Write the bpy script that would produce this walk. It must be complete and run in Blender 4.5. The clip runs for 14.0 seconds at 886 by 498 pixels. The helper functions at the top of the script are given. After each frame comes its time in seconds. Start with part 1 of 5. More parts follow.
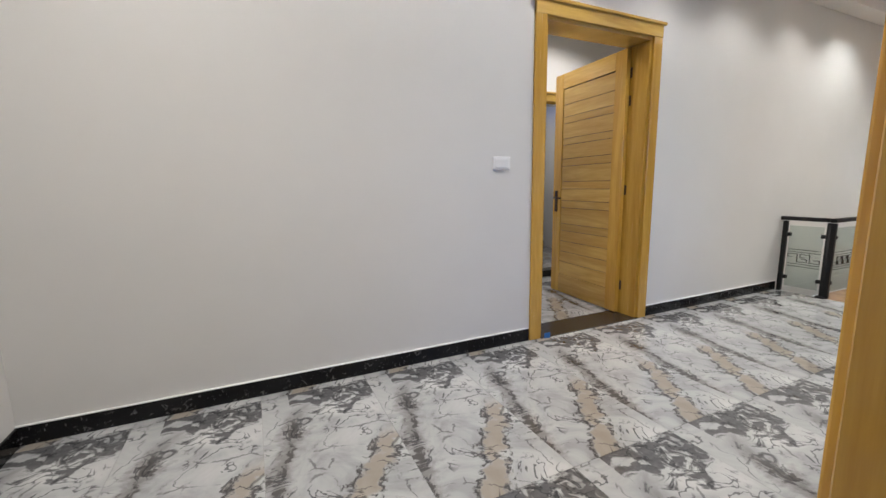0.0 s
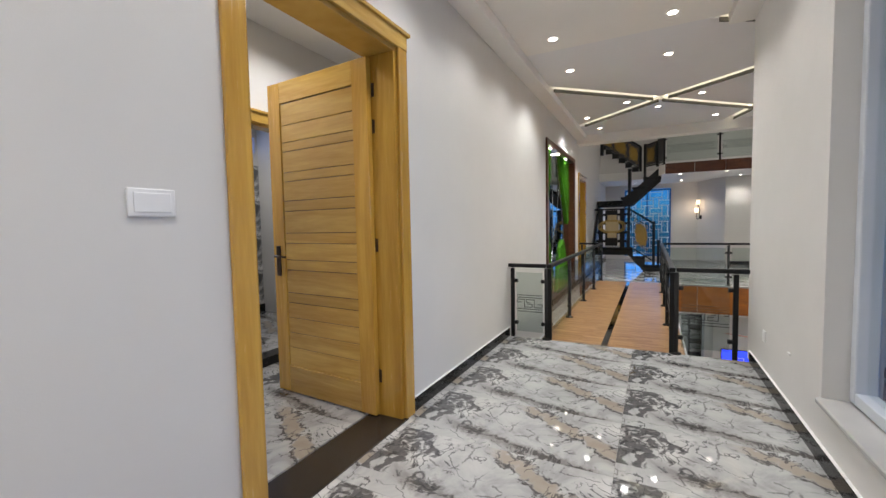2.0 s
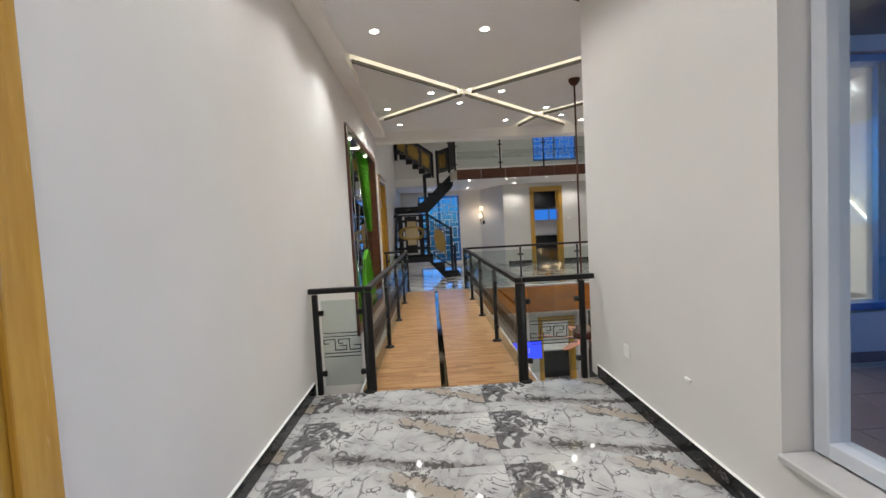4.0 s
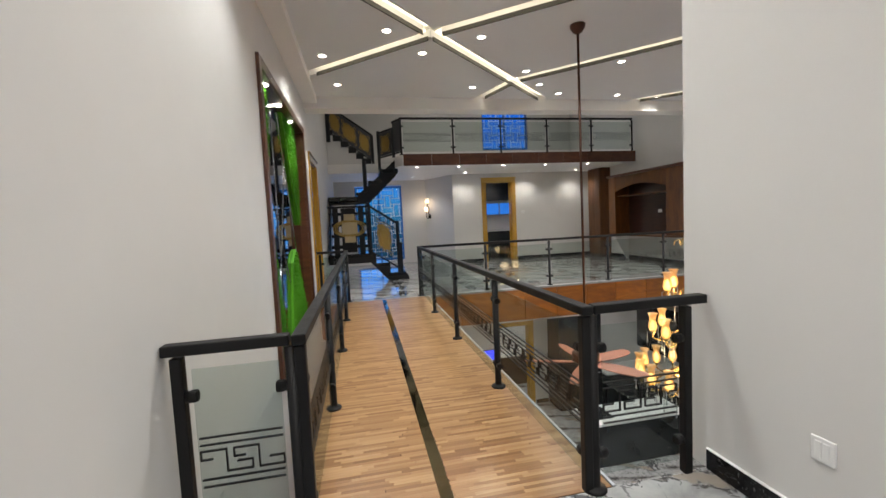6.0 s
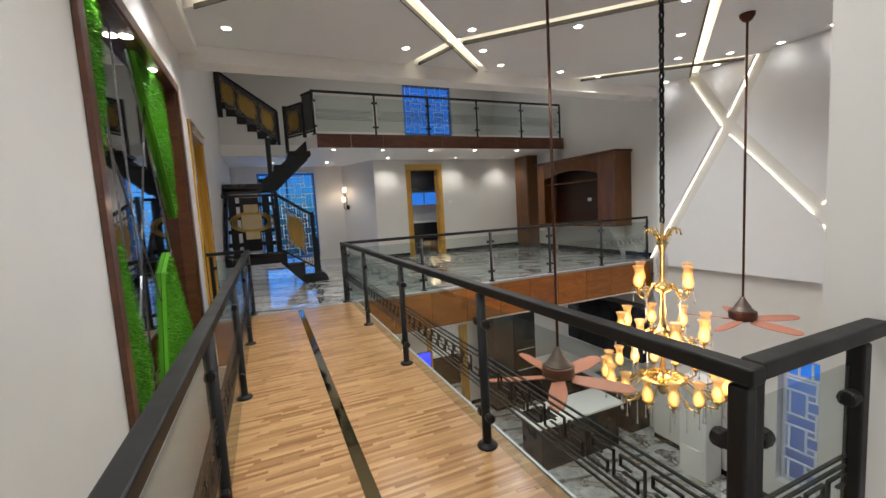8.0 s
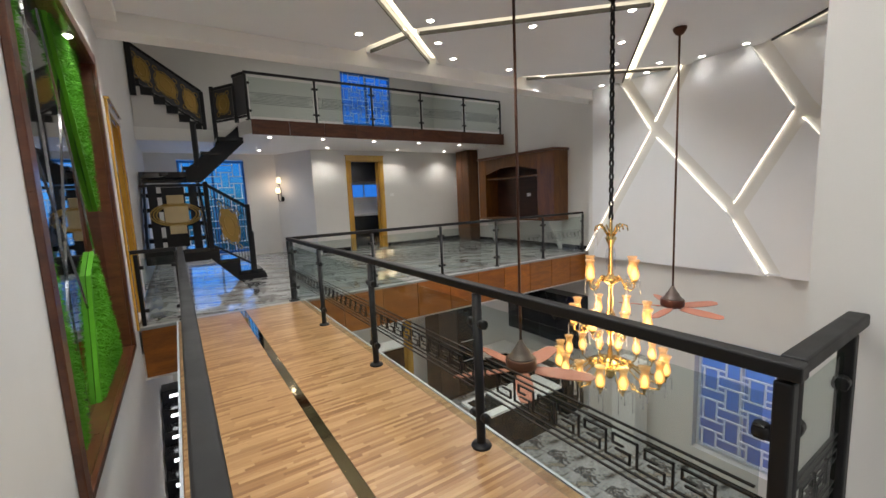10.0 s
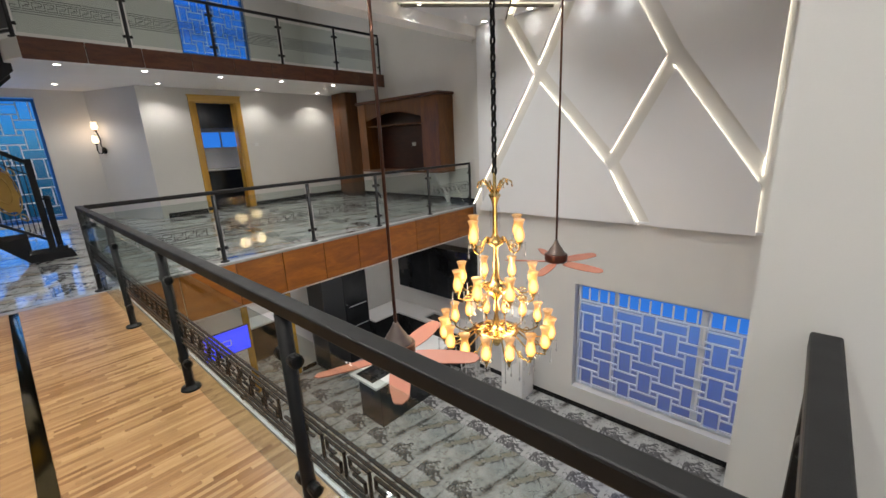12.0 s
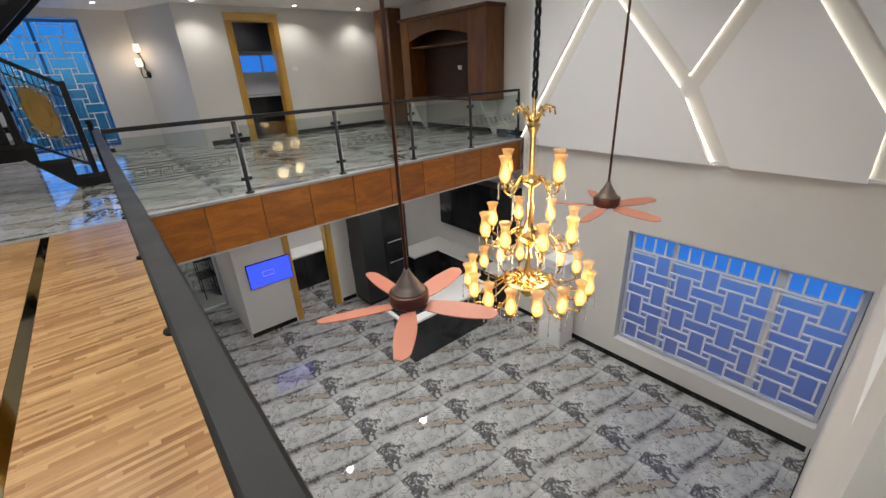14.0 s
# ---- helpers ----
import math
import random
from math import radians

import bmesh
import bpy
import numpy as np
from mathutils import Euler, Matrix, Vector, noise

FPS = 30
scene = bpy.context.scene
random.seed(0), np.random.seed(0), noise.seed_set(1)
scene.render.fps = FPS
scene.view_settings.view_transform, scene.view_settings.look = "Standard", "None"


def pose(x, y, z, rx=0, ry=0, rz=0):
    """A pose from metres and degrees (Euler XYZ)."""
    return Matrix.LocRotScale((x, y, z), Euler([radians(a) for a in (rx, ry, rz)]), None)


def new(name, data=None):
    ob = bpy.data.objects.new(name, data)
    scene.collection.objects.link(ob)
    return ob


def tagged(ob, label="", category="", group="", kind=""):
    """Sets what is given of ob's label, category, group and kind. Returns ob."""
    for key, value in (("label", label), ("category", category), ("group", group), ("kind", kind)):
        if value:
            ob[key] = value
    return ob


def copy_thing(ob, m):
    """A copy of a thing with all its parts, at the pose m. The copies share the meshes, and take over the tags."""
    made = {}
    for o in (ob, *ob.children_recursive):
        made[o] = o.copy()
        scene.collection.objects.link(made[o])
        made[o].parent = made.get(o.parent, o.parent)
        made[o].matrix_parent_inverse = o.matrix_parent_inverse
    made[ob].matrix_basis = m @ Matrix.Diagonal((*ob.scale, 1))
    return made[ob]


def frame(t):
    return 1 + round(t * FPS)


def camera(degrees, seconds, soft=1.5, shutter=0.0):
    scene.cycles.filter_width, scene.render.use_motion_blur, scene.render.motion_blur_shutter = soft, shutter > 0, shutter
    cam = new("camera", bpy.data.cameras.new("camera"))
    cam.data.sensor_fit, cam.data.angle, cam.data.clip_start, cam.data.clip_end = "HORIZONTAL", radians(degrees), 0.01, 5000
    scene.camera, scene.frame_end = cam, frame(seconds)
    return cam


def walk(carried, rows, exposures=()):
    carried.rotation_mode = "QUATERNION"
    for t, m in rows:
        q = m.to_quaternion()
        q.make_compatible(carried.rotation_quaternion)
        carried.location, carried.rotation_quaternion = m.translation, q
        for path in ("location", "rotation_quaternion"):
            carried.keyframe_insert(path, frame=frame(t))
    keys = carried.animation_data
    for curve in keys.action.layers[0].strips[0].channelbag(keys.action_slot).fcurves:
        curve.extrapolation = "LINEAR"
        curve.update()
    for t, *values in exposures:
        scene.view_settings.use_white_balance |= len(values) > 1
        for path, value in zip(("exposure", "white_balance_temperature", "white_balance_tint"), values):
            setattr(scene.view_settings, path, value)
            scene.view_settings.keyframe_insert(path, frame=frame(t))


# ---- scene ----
cam = camera(95.0, 14.0)
EXPOSURES = [(0.0, 0.0), (14.0, 0.0)]
ROWS = [
    (0.0, 0.035, 0.035, 1.254, 81.17, 0.80, -24.99),
    (0.5, 0.182, 0.290, 1.248, 82.08, 1.91, -16.49),
    (1.0, 0.394, 0.567, 1.217, 83.73, 1.42, -24.54),
    (1.5, 0.654, 0.870, 1.258, 85.64, 1.48, -44.14),
    (2.0, 0.943, 1.123, 1.317, 86.71, 1.13, -62.81),
    (2.5, 1.231, 1.295, 1.301, 88.26, 0.76, -74.96),
    (3.0, 1.551, 1.431, 1.273, 88.84, 0.69, -83.50),
    (3.5, 1.889, 1.525, 1.289, 87.84, 2.11, -88.39),
    (6.0, 3.906, 1.885, 1.259, 86.09, 2.77, -101.51),
    (6.5, 4.192, 1.860, 1.262, 84.89, 2.99, -104.18),
    (7.0, 4.512, 1.884, 1.245, 84.56, 3.16, -106.90),
    (7.5, 4.761, 1.891, 1.241, 84.29, 3.27, -110.19),
    (8.0, 4.977, 1.893, 1.244, 84.31, 3.29, -113.65),
    (10.5, 5.236, 2.168, 1.294, 81.79, 2.45, -125.90),
    (11.0, 5.330, 1.942, 1.282, 80.55, 2.50, -129.10),
    (11.5, 5.447, 1.689, 1.290, 78.49, 2.58, -133.32),
    (12.0, 5.591, 1.451, 1.298, 75.09, 2.65, -137.98),
    (12.5, 5.777, 1.282, 1.273, 71.57, 3.27, -142.33),
    (13.0, 5.832, 1.162, 1.252, 68.37, 3.56, -143.46),
    (13.5, 5.753, 1.029, 1.225, 66.52, 3.26, -136.49),
    (14.0, 5.713, 0.970, 1.201, 66.38, 2.73, -130.19),
]
walk(cam, [(t, pose(*row)) for t, *row in ROWS], EXPOSURES)

# ---- world and large lights ----
world = bpy.data.worlds.new("dusk_sky")
scene.world = world
world.use_nodes = True
wn = world.node_tree
sky = wn.nodes.new("ShaderNodeTexSky")
sky.sky_type, sky.sun_disc = "NISHITA", False
sky.sun_elevation, sky.sun_rotation = radians(14), radians(200)
tint = wn.nodes.new("ShaderNodeMix")
tint.data_type, tint.blend_type = "RGBA", "MULTIPLY"
tint.inputs[0].default_value = 1.0
tint.inputs[7].default_value = (0.06, 0.42, 1.45, 1)
wn.links.new(sky.outputs[0], tint.inputs[6])
wn.links.new(tint.outputs[2], wn.nodes["Background"].inputs[0])
wn.nodes["Background"].inputs[1].default_value = 0.15

FLOOR0, CEIL = -3.66, 3.24       # ground floor, hall ceiling
CEIL2 = 5.9                      # ceiling over the mezzanine
SPOT_WATTS, LED = 43.0, 2.6
LIGHT = (1.0, 0.965, 0.93)         # downlights
LIGHT_GALLERY = (1.0, 0.95, 0.86)   # warmer ones over the gallery
LIGHT_HALL = (0.96, 0.965, 0.935)    # cooler ones over the hall


def lamp(name, kind, m, watts, colour, **settings):
    data = bpy.data.lights.new(name, kind)
    data.energy, data.color = watts, colour
    if kind == "SPOT":
        data.spot_size, data.spot_blend, data.shadow_soft_size = radians(settings["size"]), settings["blend"], 0.05
    if kind == "POINT":
        data.shadow_soft_size = settings["radius"]
    if kind == "AREA":
        data.shape, data.size, data.size_y = "RECTANGLE", settings["size"], settings["size_y"]
    ob = new(name, data)
    ob.matrix_world = m
    return ob

# ---- materials ----
def nodes_of(name):
    m = bpy.data.materials.new(name)
    m.use_nodes = True
    t = m.node_tree
    return m, t, t.nodes["Principled BSDF"]


def node(t, kind, **inputs):
    n = t.nodes.new("ShaderNode" + kind)
    for key, value in inputs.items():
        n.inputs[key.replace("_", " ")].default_value = value
    return n


def ramp(t, source, stops):
    r = t.nodes.new("ShaderNodeValToRGB")
    e = r.color_ramp.elements
    while len(e) < len(stops):
        e.new(0.5)
    for el, (pos, col) in zip(e, stops):
        el.position, el.color = pos, (*col, 1) if len(col) == 3 else col
    t.links.new(source, r.inputs[0])
    return r.outputs[0]


def mix(t, fac, a, b, mode="MIX"):
    n = t.nodes.new("ShaderNodeMix")
    n.data_type, n.blend_type = "RGBA", mode
    for socket, value in ((0, fac), (6, a), (7, b)):
        if hasattr(value, "is_output"):
            t.links.new(value, n.inputs[socket])
        else:
            n.inputs[socket].default_value = value if socket == 0 else (*value, 1)
    return n.outputs[2]


def place(t, scale=(1, 1, 1), turn=0.0, coords="Object"):
    c, m = t.nodes.new("ShaderNodeTexCoord"), t.nodes.new("ShaderNodeMapping")
    m.inputs["Scale"].default_value = scale
    m.inputs["Rotation"].default_value = (0, 0, turn)
    t.links.new(c.outputs[coords], m.inputs[0])
    return m.outputs[0]


def noise_at(t, vec, scale, detail=4.0, rough=0.55, distortion=0.0):
    n = node(t, "TexNoise", Scale=scale, Detail=detail, Roughness=rough, Distortion=distortion)
    t.links.new(vec, n.inputs["Vector"])
    return n.outputs[0]


def bump(t, bsdf, height, strength, distance=0.002):
    b = node(t, "Bump", Strength=strength, Distance=distance)
    t.links.new(height, b.inputs["Height"])
    t.links.new(b.outputs[0], bsdf.inputs["Normal"])


def painted(name, col, rough=0.5, vary=0.06, grain=220.0, relief=0.15, metal=0.0, spec=0.5, coat=0.0):
    """A coated or plain surface with faint blotches and a fine relief."""
    m, t, b = nodes_of(name)
    v = place(t)
    big = noise_at(t, v, 1.3, 3)
    fine = noise_at(t, v, grain, 2)
    lo = [c * (1 - vary) for c in col]
    hi = [min(1, c * (1 + vary)) for c in col]
    t.links.new(ramp(t, big, [(0.3, lo), (0.7, hi)]), b.inputs["Base Color"])
    r = ramp(t, noise_at(t, v, 6.0, 4), [(0.3, (rough * 0.88,) * 3), (0.7, (min(1, rough * 1.12),) * 3)])
    t.links.new(r, b.inputs["Roughness"])
    b.inputs["Metallic"].default_value = metal
    b.inputs["Specular IOR Level"].default_value = spec
    b.inputs["Coat Weight"].default_value = coat
    bump(t, b, fine, relief)
    return m


def wooden(name, dark, light, scale=1.0, axis=(1, 1, 1), rough=0.35, coat=0.3, ring=9.0):
    """Grained timber; axis stretches the grain (small along its length)."""
    m, t, b = nodes_of(name)
    v = place(t, axis)
    info = t.nodes.new("ShaderNodeObjectInfo")
    add = t.nodes.new("ShaderNodeVectorMath")
    mult = node(t, "Math")
    mult.operation = "MULTIPLY"
    mult.inputs[1].default_value = 37.0
    t.links.new(info.outputs["Random"], mult.inputs[0])
    t.links.new(v, add.inputs[0])
    t.links.new(mult.outputs[0], add.inputs[1])
    v = add.outputs[0]
    g = noise_at(t, v, ring * scale, 5, 0.6, 0.8)
    f = noise_at(t, v, ring * 9 * scale, 3, 0.6)
    base = ramp(t, g, [(0.32, dark), (0.5, [(a + c) / 2 for a, c in zip(dark, light)]), (0.62, light)])
    tone = ramp(t, info.outputs["Random"], [(0.0, (0.78, 0.78, 0.78)), (1.0, (1.0, 1.0, 1.0))])
    t.links.new(mix(t, 1.0, mix(t, 0.25, base, ramp(t, f, [(0.35, dark), (0.65, light)])), tone, "MULTIPLY"), b.inputs["Base Color"])
    t.links.new(ramp(t, f, [(0.3, (rough * 0.85,) * 3), (0.7, (rough * 1.15,) * 3)]), b.inputs["Roughness"])
    b.inputs["Coat Weight"].default_value, b.inputs["Coat Roughness"].default_value = coat, 0.12
    bump(t, b, g, 0.15)
    return m


def glowing(name, col, strength):
    m, t, b = nodes_of(name)
    b.inputs["Base Color"].default_value = (*col, 1)
    b.inputs["Emission Color"].default_value, b.inputs["Emission Strength"].default_value = (*col, 1), strength
    return m


def glassy(name, col=(0.93, 0.97, 0.95), rough=0.0, gloss_part=0.9):
    """Thin pane: mostly clear, with a gloss that grows towards grazing angles."""
    m, t, b = nodes_of(name)
    out = t.nodes["Material Output"]
    clear_n, gloss = node(t, "BsdfTransparent"), node(t, "BsdfGlossy", Roughness=rough)
    clear_n.inputs[0].default_value = (*col, 1)
    facing = node(t, "LayerWeight", Blend=0.5)
    power = node(t, "Math")
    power.operation = "POWER"
    power.inputs[1].default_value = 4.0
    scaled = node(t, "Math")
    scaled.operation = "MULTIPLY_ADD"
    scaled.inputs[1].default_value, scaled.inputs[2].default_value = 0.30 * gloss_part, 0.032
    t.links.new(facing.outputs["Facing"], power.inputs[0])
    t.links.new(power.outputs[0], scaled.inputs[0])
    mx = t.nodes.new("ShaderNodeMixShader")
    t.links.new(scaled.outputs[0], mx.inputs[0])
    t.links.new(clear_n.outputs[0], mx.inputs[1])
    t.links.new(gloss.outputs[0], mx.inputs[2])
    t.links.new(mx.outputs[0], out.inputs[0])
    return m


def calc(t, op, a, b=0.0, c=0.0):
    """A math node; sockets or numbers in, socket out."""
    n = node(t, "Math")
    n.operation = op
    for socket, value in zip(n.inputs, (a, b, c)):
        if hasattr(value, "is_output"):
            t.links.new(value, socket)
        else:
            socket.default_value = value
    return n.outputs[0]


def soft(t, value, lo, hi):
    """0 below lo, 1 above hi (or the reverse, when lo is above hi)."""
    n = node(t, "MapRange")
    n.interpolation_type = "SMOOTHSTEP"
    n.inputs["From Min"].default_value, n.inputs["From Max"].default_value = min(lo, hi), max(lo, hi)
    n.inputs["To Min"].default_value, n.inputs["To Max"].default_value = (0.0, 1.0) if lo < hi else (1.0, 0.0)
    t.links.new(value, n.inputs["Value"])
    return n.outputs[0]


def marble(name):
    """Glossy printed porcelain, one print a tile: a mottled dark block at one end, a tan and a grey drift, fine cracks."""
    m, t, b = nodes_of(name)
    pos = place(t)
    sep = t.nodes.new("ShaderNodeSeparateXYZ")
    t.links.new(pos, sep.inputs[0])
    u = calc(t, "MULTIPLY_ADD", calc(t, "PINGPONG", sep.outputs[1], 12.6), -1 / 1.26, 1.0)
    v = calc(t, "MULTIPLY_ADD", sep.outputs[0], -1 / 0.63, 1.0)
    w1 = calc(t, "MULTIPLY_ADD", noise_at(t, pos, 4.0, 5, 0.62, 0.4), 0.5, -0.25)
    w2 = calc(t, "MULTIPLY_ADD", noise_at(t, pos, 11.0, 5, 0.65, 0.4), 0.36, -0.18)
    uw, vw = calc(t, "ADD", u, calc(t, "MULTIPLY", w1, 0.35)), calc(t, "ADD", calc(t, "ADD", v, w1), w2)
    white = ramp(t, noise_at(t, pos, 3.2, 5, 0.6, 0.8), [(0.3, (0.25, 0.255, 0.26)), (0.46, (0.40, 0.405, 0.41)), (0.70, (0.55, 0.55, 0.55))])
    flecks = noise_at(t, pos, 9.0, 4, 0.58, 1.6)
    # grey-brown drift under the block, broken up by dark flecks
    d = calc(t, "ABSOLUTE", calc(t, "SUBTRACT", vw, calc(t, "MULTIPLY_ADD", uw, 0.5, 0.60)))
    drift = calc(t, "MULTIPLY", soft(t, d, 0.17, 0.02), soft(t, uw, 0.10, 0.28))
    c = mix(t, calc(t, "MULTIPLY", drift, 0.75), white, (0.175, 0.165, 0.16))
    shard = calc(t, "MULTIPLY", soft(t, calc(t, "SUBTRACT", calc(t, "MULTIPLY", drift, 0.52), flecks), -0.05, 0.05), 0.8)
    c = mix(t, shard, c, (0.055, 0.05, 0.048))
    # tan drift with a ragged dark rim
    d = calc(t, "ABSOLUTE", calc(t, "SUBTRACT", vw, calc(t, "MULTIPLY_ADD", uw, 1.25, -0.60)))
    tan = calc(t, "MULTIPLY", soft(t, d, 0.13, 0.05), soft(t, uw, 0.42, 0.55))
    c = mix(t, calc(t, "MULTIPLY", tan, 0.7), c, (0.30, 0.245, 0.185))
    rim = calc(t, "MULTIPLY", calc(t, "MULTIPLY", soft(t, d, 0.16, 0.125), soft(t, d, 0.07, 0.115)), soft(t, uw, 0.42, 0.52))
    c = mix(t, calc(t, "MULTIPLY", calc(t, "MULTIPLY", rim, soft(t, flecks, 0.56, 0.48)), 0.9), c, (0.05, 0.045, 0.045))
    # mottled block with straight edges, thinning out along the tile
    thin = soft(t, u, 0.34, 0.06)
    cover = calc(t, "MULTIPLY_ADD", thin, 0.20, 0.34)
    spots = noise_at(t, pos, 8.5, 4, 0.58, 1.3)
    dark = calc(t, "MULTIPLY", soft(t, calc(t, "SUBTRACT", cover, spots), -0.05, 0.05), soft(t, v, 0.77, 0.765))
    dark = calc(t, "MULTIPLY", dark, soft(t, u, 0.46, 0.26))
    c = mix(t, calc(t, "MULTIPLY", dark, 0.94), c, mix(t, noise_at(t, pos, 34.0, 3), (0.03, 0.031, 0.034), (0.15, 0.15, 0.155)))
    # fine cracks: a winding set, and an angular set that bounds large facets
    crack = calc(t, "ABSOLUTE", calc(t, "SUBTRACT", noise_at(t, pos, 5.5, 3, 0.5, 1.4), 0.5))
    crack = calc(t, "MULTIPLY", soft(t, crack, 0.022, 0.006), soft(t, noise_at(t, pos, 3.4, 2), 0.46, 0.53))
    c = mix(t, calc(t, "MULTIPLY", crack, 0.75), c, (0.035, 0.035, 0.04))
    bent = t.nodes.new("ShaderNodeVectorMath")
    bent.operation = "MULTIPLY_ADD"
    bent.inputs[1].default_value = (0.10, 0.10, 0.0)
    wobble = node(t, "TexNoise", Scale=9.0, Detail=4.0, Roughness=0.6)
    t.links.new(pos, wobble.inputs["Vector"])
    t.links.new(wobble.outputs["Color"], bent.inputs[0])
    t.links.new(pos, bent.inputs[2])
    cells = node(t, "TexVoronoi", Scale=5.2)
    cells.feature = "DISTANCE_TO_EDGE"
    t.links.new(bent.outputs[0], cells.inputs["Vector"])
    facet = calc(t, "MULTIPLY", soft(t, cells.outputs["Distance"], 0.030, 0.008), soft(t, noise_at(t, pos, 6.0, 3, 0.6), 0.50, 0.56))
    c = mix(t, calc(t, "MULTIPLY", facet, 0.6), c, (0.05, 0.048, 0.05))
    t.links.new(c, b.inputs["Base Color"])
    b.inputs["Roughness"].default_value = 0.045
    b.inputs["Specular IOR Level"].default_value = 0.55
    bump(t, b, noise_at(t, pos, 3.0, 2), 0.03, 0.01)
    return m


def stave_wood(name, joined):
    """Bamboo-like wood, its tone set piece by piece."""
    m, t, b = nodes_of(name)
    source = t.nodes.new("ShaderNodeNewGeometry").outputs["Random Per Island"] if joined else t.nodes.new("ShaderNodeObjectInfo").outputs["Random"]
    tone = ramp(t, source, [(0.0, (0.225, 0.10, 0.034)), (0.35, (0.36, 0.195, 0.082)), (0.7, (0.44, 0.255, 0.115)), (1.0, (0.52, 0.325, 0.155))])
    grain = noise_at(t, place(t, (90, 6, 1)), 1.0, 4, 0.6)
    c = mix(t, ramp(t, grain, [(0.3, (0.4, 0.4, 0.4)), (0.7, (0, 0, 0))]), tone, (0.20, 0.095, 0.036))
    t.links.new(c, b.inputs["Base Color"])
    b.inputs["Roughness"].default_value = 0.3
    b.inputs["Coat Weight"].default_value, b.inputs["Coat Roughness"].default_value = 0.25, 0.15
    bump(t, b, grain, 0.1)
    return m


WALL = painted("wall_paint", (0.69, 0.68, 0.665), 0.6, 0.025, 160, 0.12)
CEILING = painted("ceiling_paint", (0.85, 0.84, 0.82), 0.7, 0.02, 160, 0.1)
PANEL = painted("white_satin_board", (0.78, 0.79, 0.82), 0.45, 0.015, 160, 0.06)
BLACK = painted("black_powder_coat", (0.0045, 0.0047, 0.0055), 0.5, 0.1, 300, 0.12, 0.0, 0.35)
SKIRT, st_, sb_ = nodes_of("black_veined_stone")
st_.links.new(ramp(st_, noise_at(st_, place(st_), 26.0, 5, 0.65, 1.2), [(0.0, (0.008, 0.008, 0.009)), (0.60, (0.012, 0.012, 0.013)), (0.66, (0.14, 0.14, 0.14)), (0.69, (0.02, 0.02, 0.02))]), sb_.inputs["Base Color"])
sb_.inputs["Roughness"].default_value = 0.10
sb_.inputs["Specular IOR Level"].default_value = 0.3
THRESH = painted("dark_brown_granite", (0.028, 0.024, 0.022), 0.2, 0.5, 90, 0.02)
MARBLE = marble("marble_print_tile")
GROUT = painted("tile_grout", (0.32, 0.31, 0.3), 0.8, 0.1)
STAVE = stave_wood("bamboo_stave", False)
STAVE_FAR = stave_wood("bamboo_stave_far", True)
SEAM = painted("dark_seam_filler", (0.10, 0.05, 0.022), 0.6, 0.1)
PINE = wooden("varnished_pine", (0.47, 0.235, 0.028), (0.72, 0.43, 0.075), 1.0, (1.3, 1.3, 0.10), 0.24, 0.7, 5)
PINE_X = wooden("varnished_pine_across", (0.50, 0.275, 0.05), (0.77, 0.495, 0.12), 1.0, (0.09, 0.09, 1.1), 0.20, 0.8, 6)
WALNUT = wooden("walnut_veneer", (0.17, 0.046, 0.003), (0.33, 0.108, 0.006), 1.0, (0.5, 0.5, 2.2), 0.34, 0.12, 4)
WALNUT_DARK = wooden("dark_walnut_veneer", (0.085, 0.027, 0.004), (0.18, 0.062, 0.008), 1.0, (1.8, 1.8, 0.4), 0.34, 0.3, 5)
DARKRED = wooden("red_brown_veneer", (0.06, 0.016, 0.007), (0.14, 0.045, 0.018), 1.0, (0.5, 0.5, 2.2), 0.32, 0.4, 5)
DARKWOOD = wooden("dark_stained_wood", (0.035, 0.014, 0.008), (0.10, 0.04, 0.02), 1.0, (1.4, 1.4, 0.3), 0.3, 0.4, 6)
GLASS = glassy("clear_glass", (0.84, 0.88, 0.865))
WINDOW_GLASS = glassy("window_glass", (0.95, 0.97, 0.97), 0.0, 0.6)
MIRROR = painted("smoked_mirror", (0.42, 0.44, 0.45), 0.03, 0.02, 3, 0.0, 1.0)
BRASS = painted("polished_brass", (0.72, 0.52, 0.22), 0.2, 0.1, 60, 0.05, 1.0)
GOLD = painted("gold_paint", (0.46, 0.30, 0.085), 0.42, 0.2, 30, 0.4, 0.6)
COPPER = painted("oil_rubbed_bronze", (0.10, 0.045, 0.03), 0.35, 0.2, 80, 0.1, 0.8)
BELL = painted("grey_bronze_enamel", (0.135, 0.105, 0.095), 0.42, 0.15, 80, 0.1, 0.4)
MOTOR = painted("red_bronze_enamel", (0.075, 0.026, 0.018), 0.4, 0.2, 80, 0.1, 0.5)
BLADE = painted("copper_painted_blade", (0.43, 0.165, 0.11), 0.42, 0.06, 90, 0.06)
WHITE = painted("white_plastic", (0.82, 0.82, 0.82), 0.3, 0.02, 200, 0.03)
# Blue of the tape; on the terrace frame it imitates dusk light.
BLUE = painted("tape_and_dusk_blue", (0.03, 0.16, 0.45), 0.35, 0.1, 120, 0.06)
ALU = painted("white_painted_aluminium", (0.62, 0.66, 0.72), 0.35, 0.06, 120, 0.06)
STONE = painted("black_marble", (0.022, 0.024, 0.027), 0.15, 0.5, 12, 0.03)
QUARTZ = painted("white_quartz", (0.8, 0.8, 0.8), 0.15, 0.03, 40, 0.02)
TERRACE = painted("purple_brown_tile", (0.20, 0.13, 0.14), 0.4, 0.2, 30, 0.1)
LAMP_WHITE = glowing("downlight_glow", (1.0, 0.93, 0.82), 22.0)
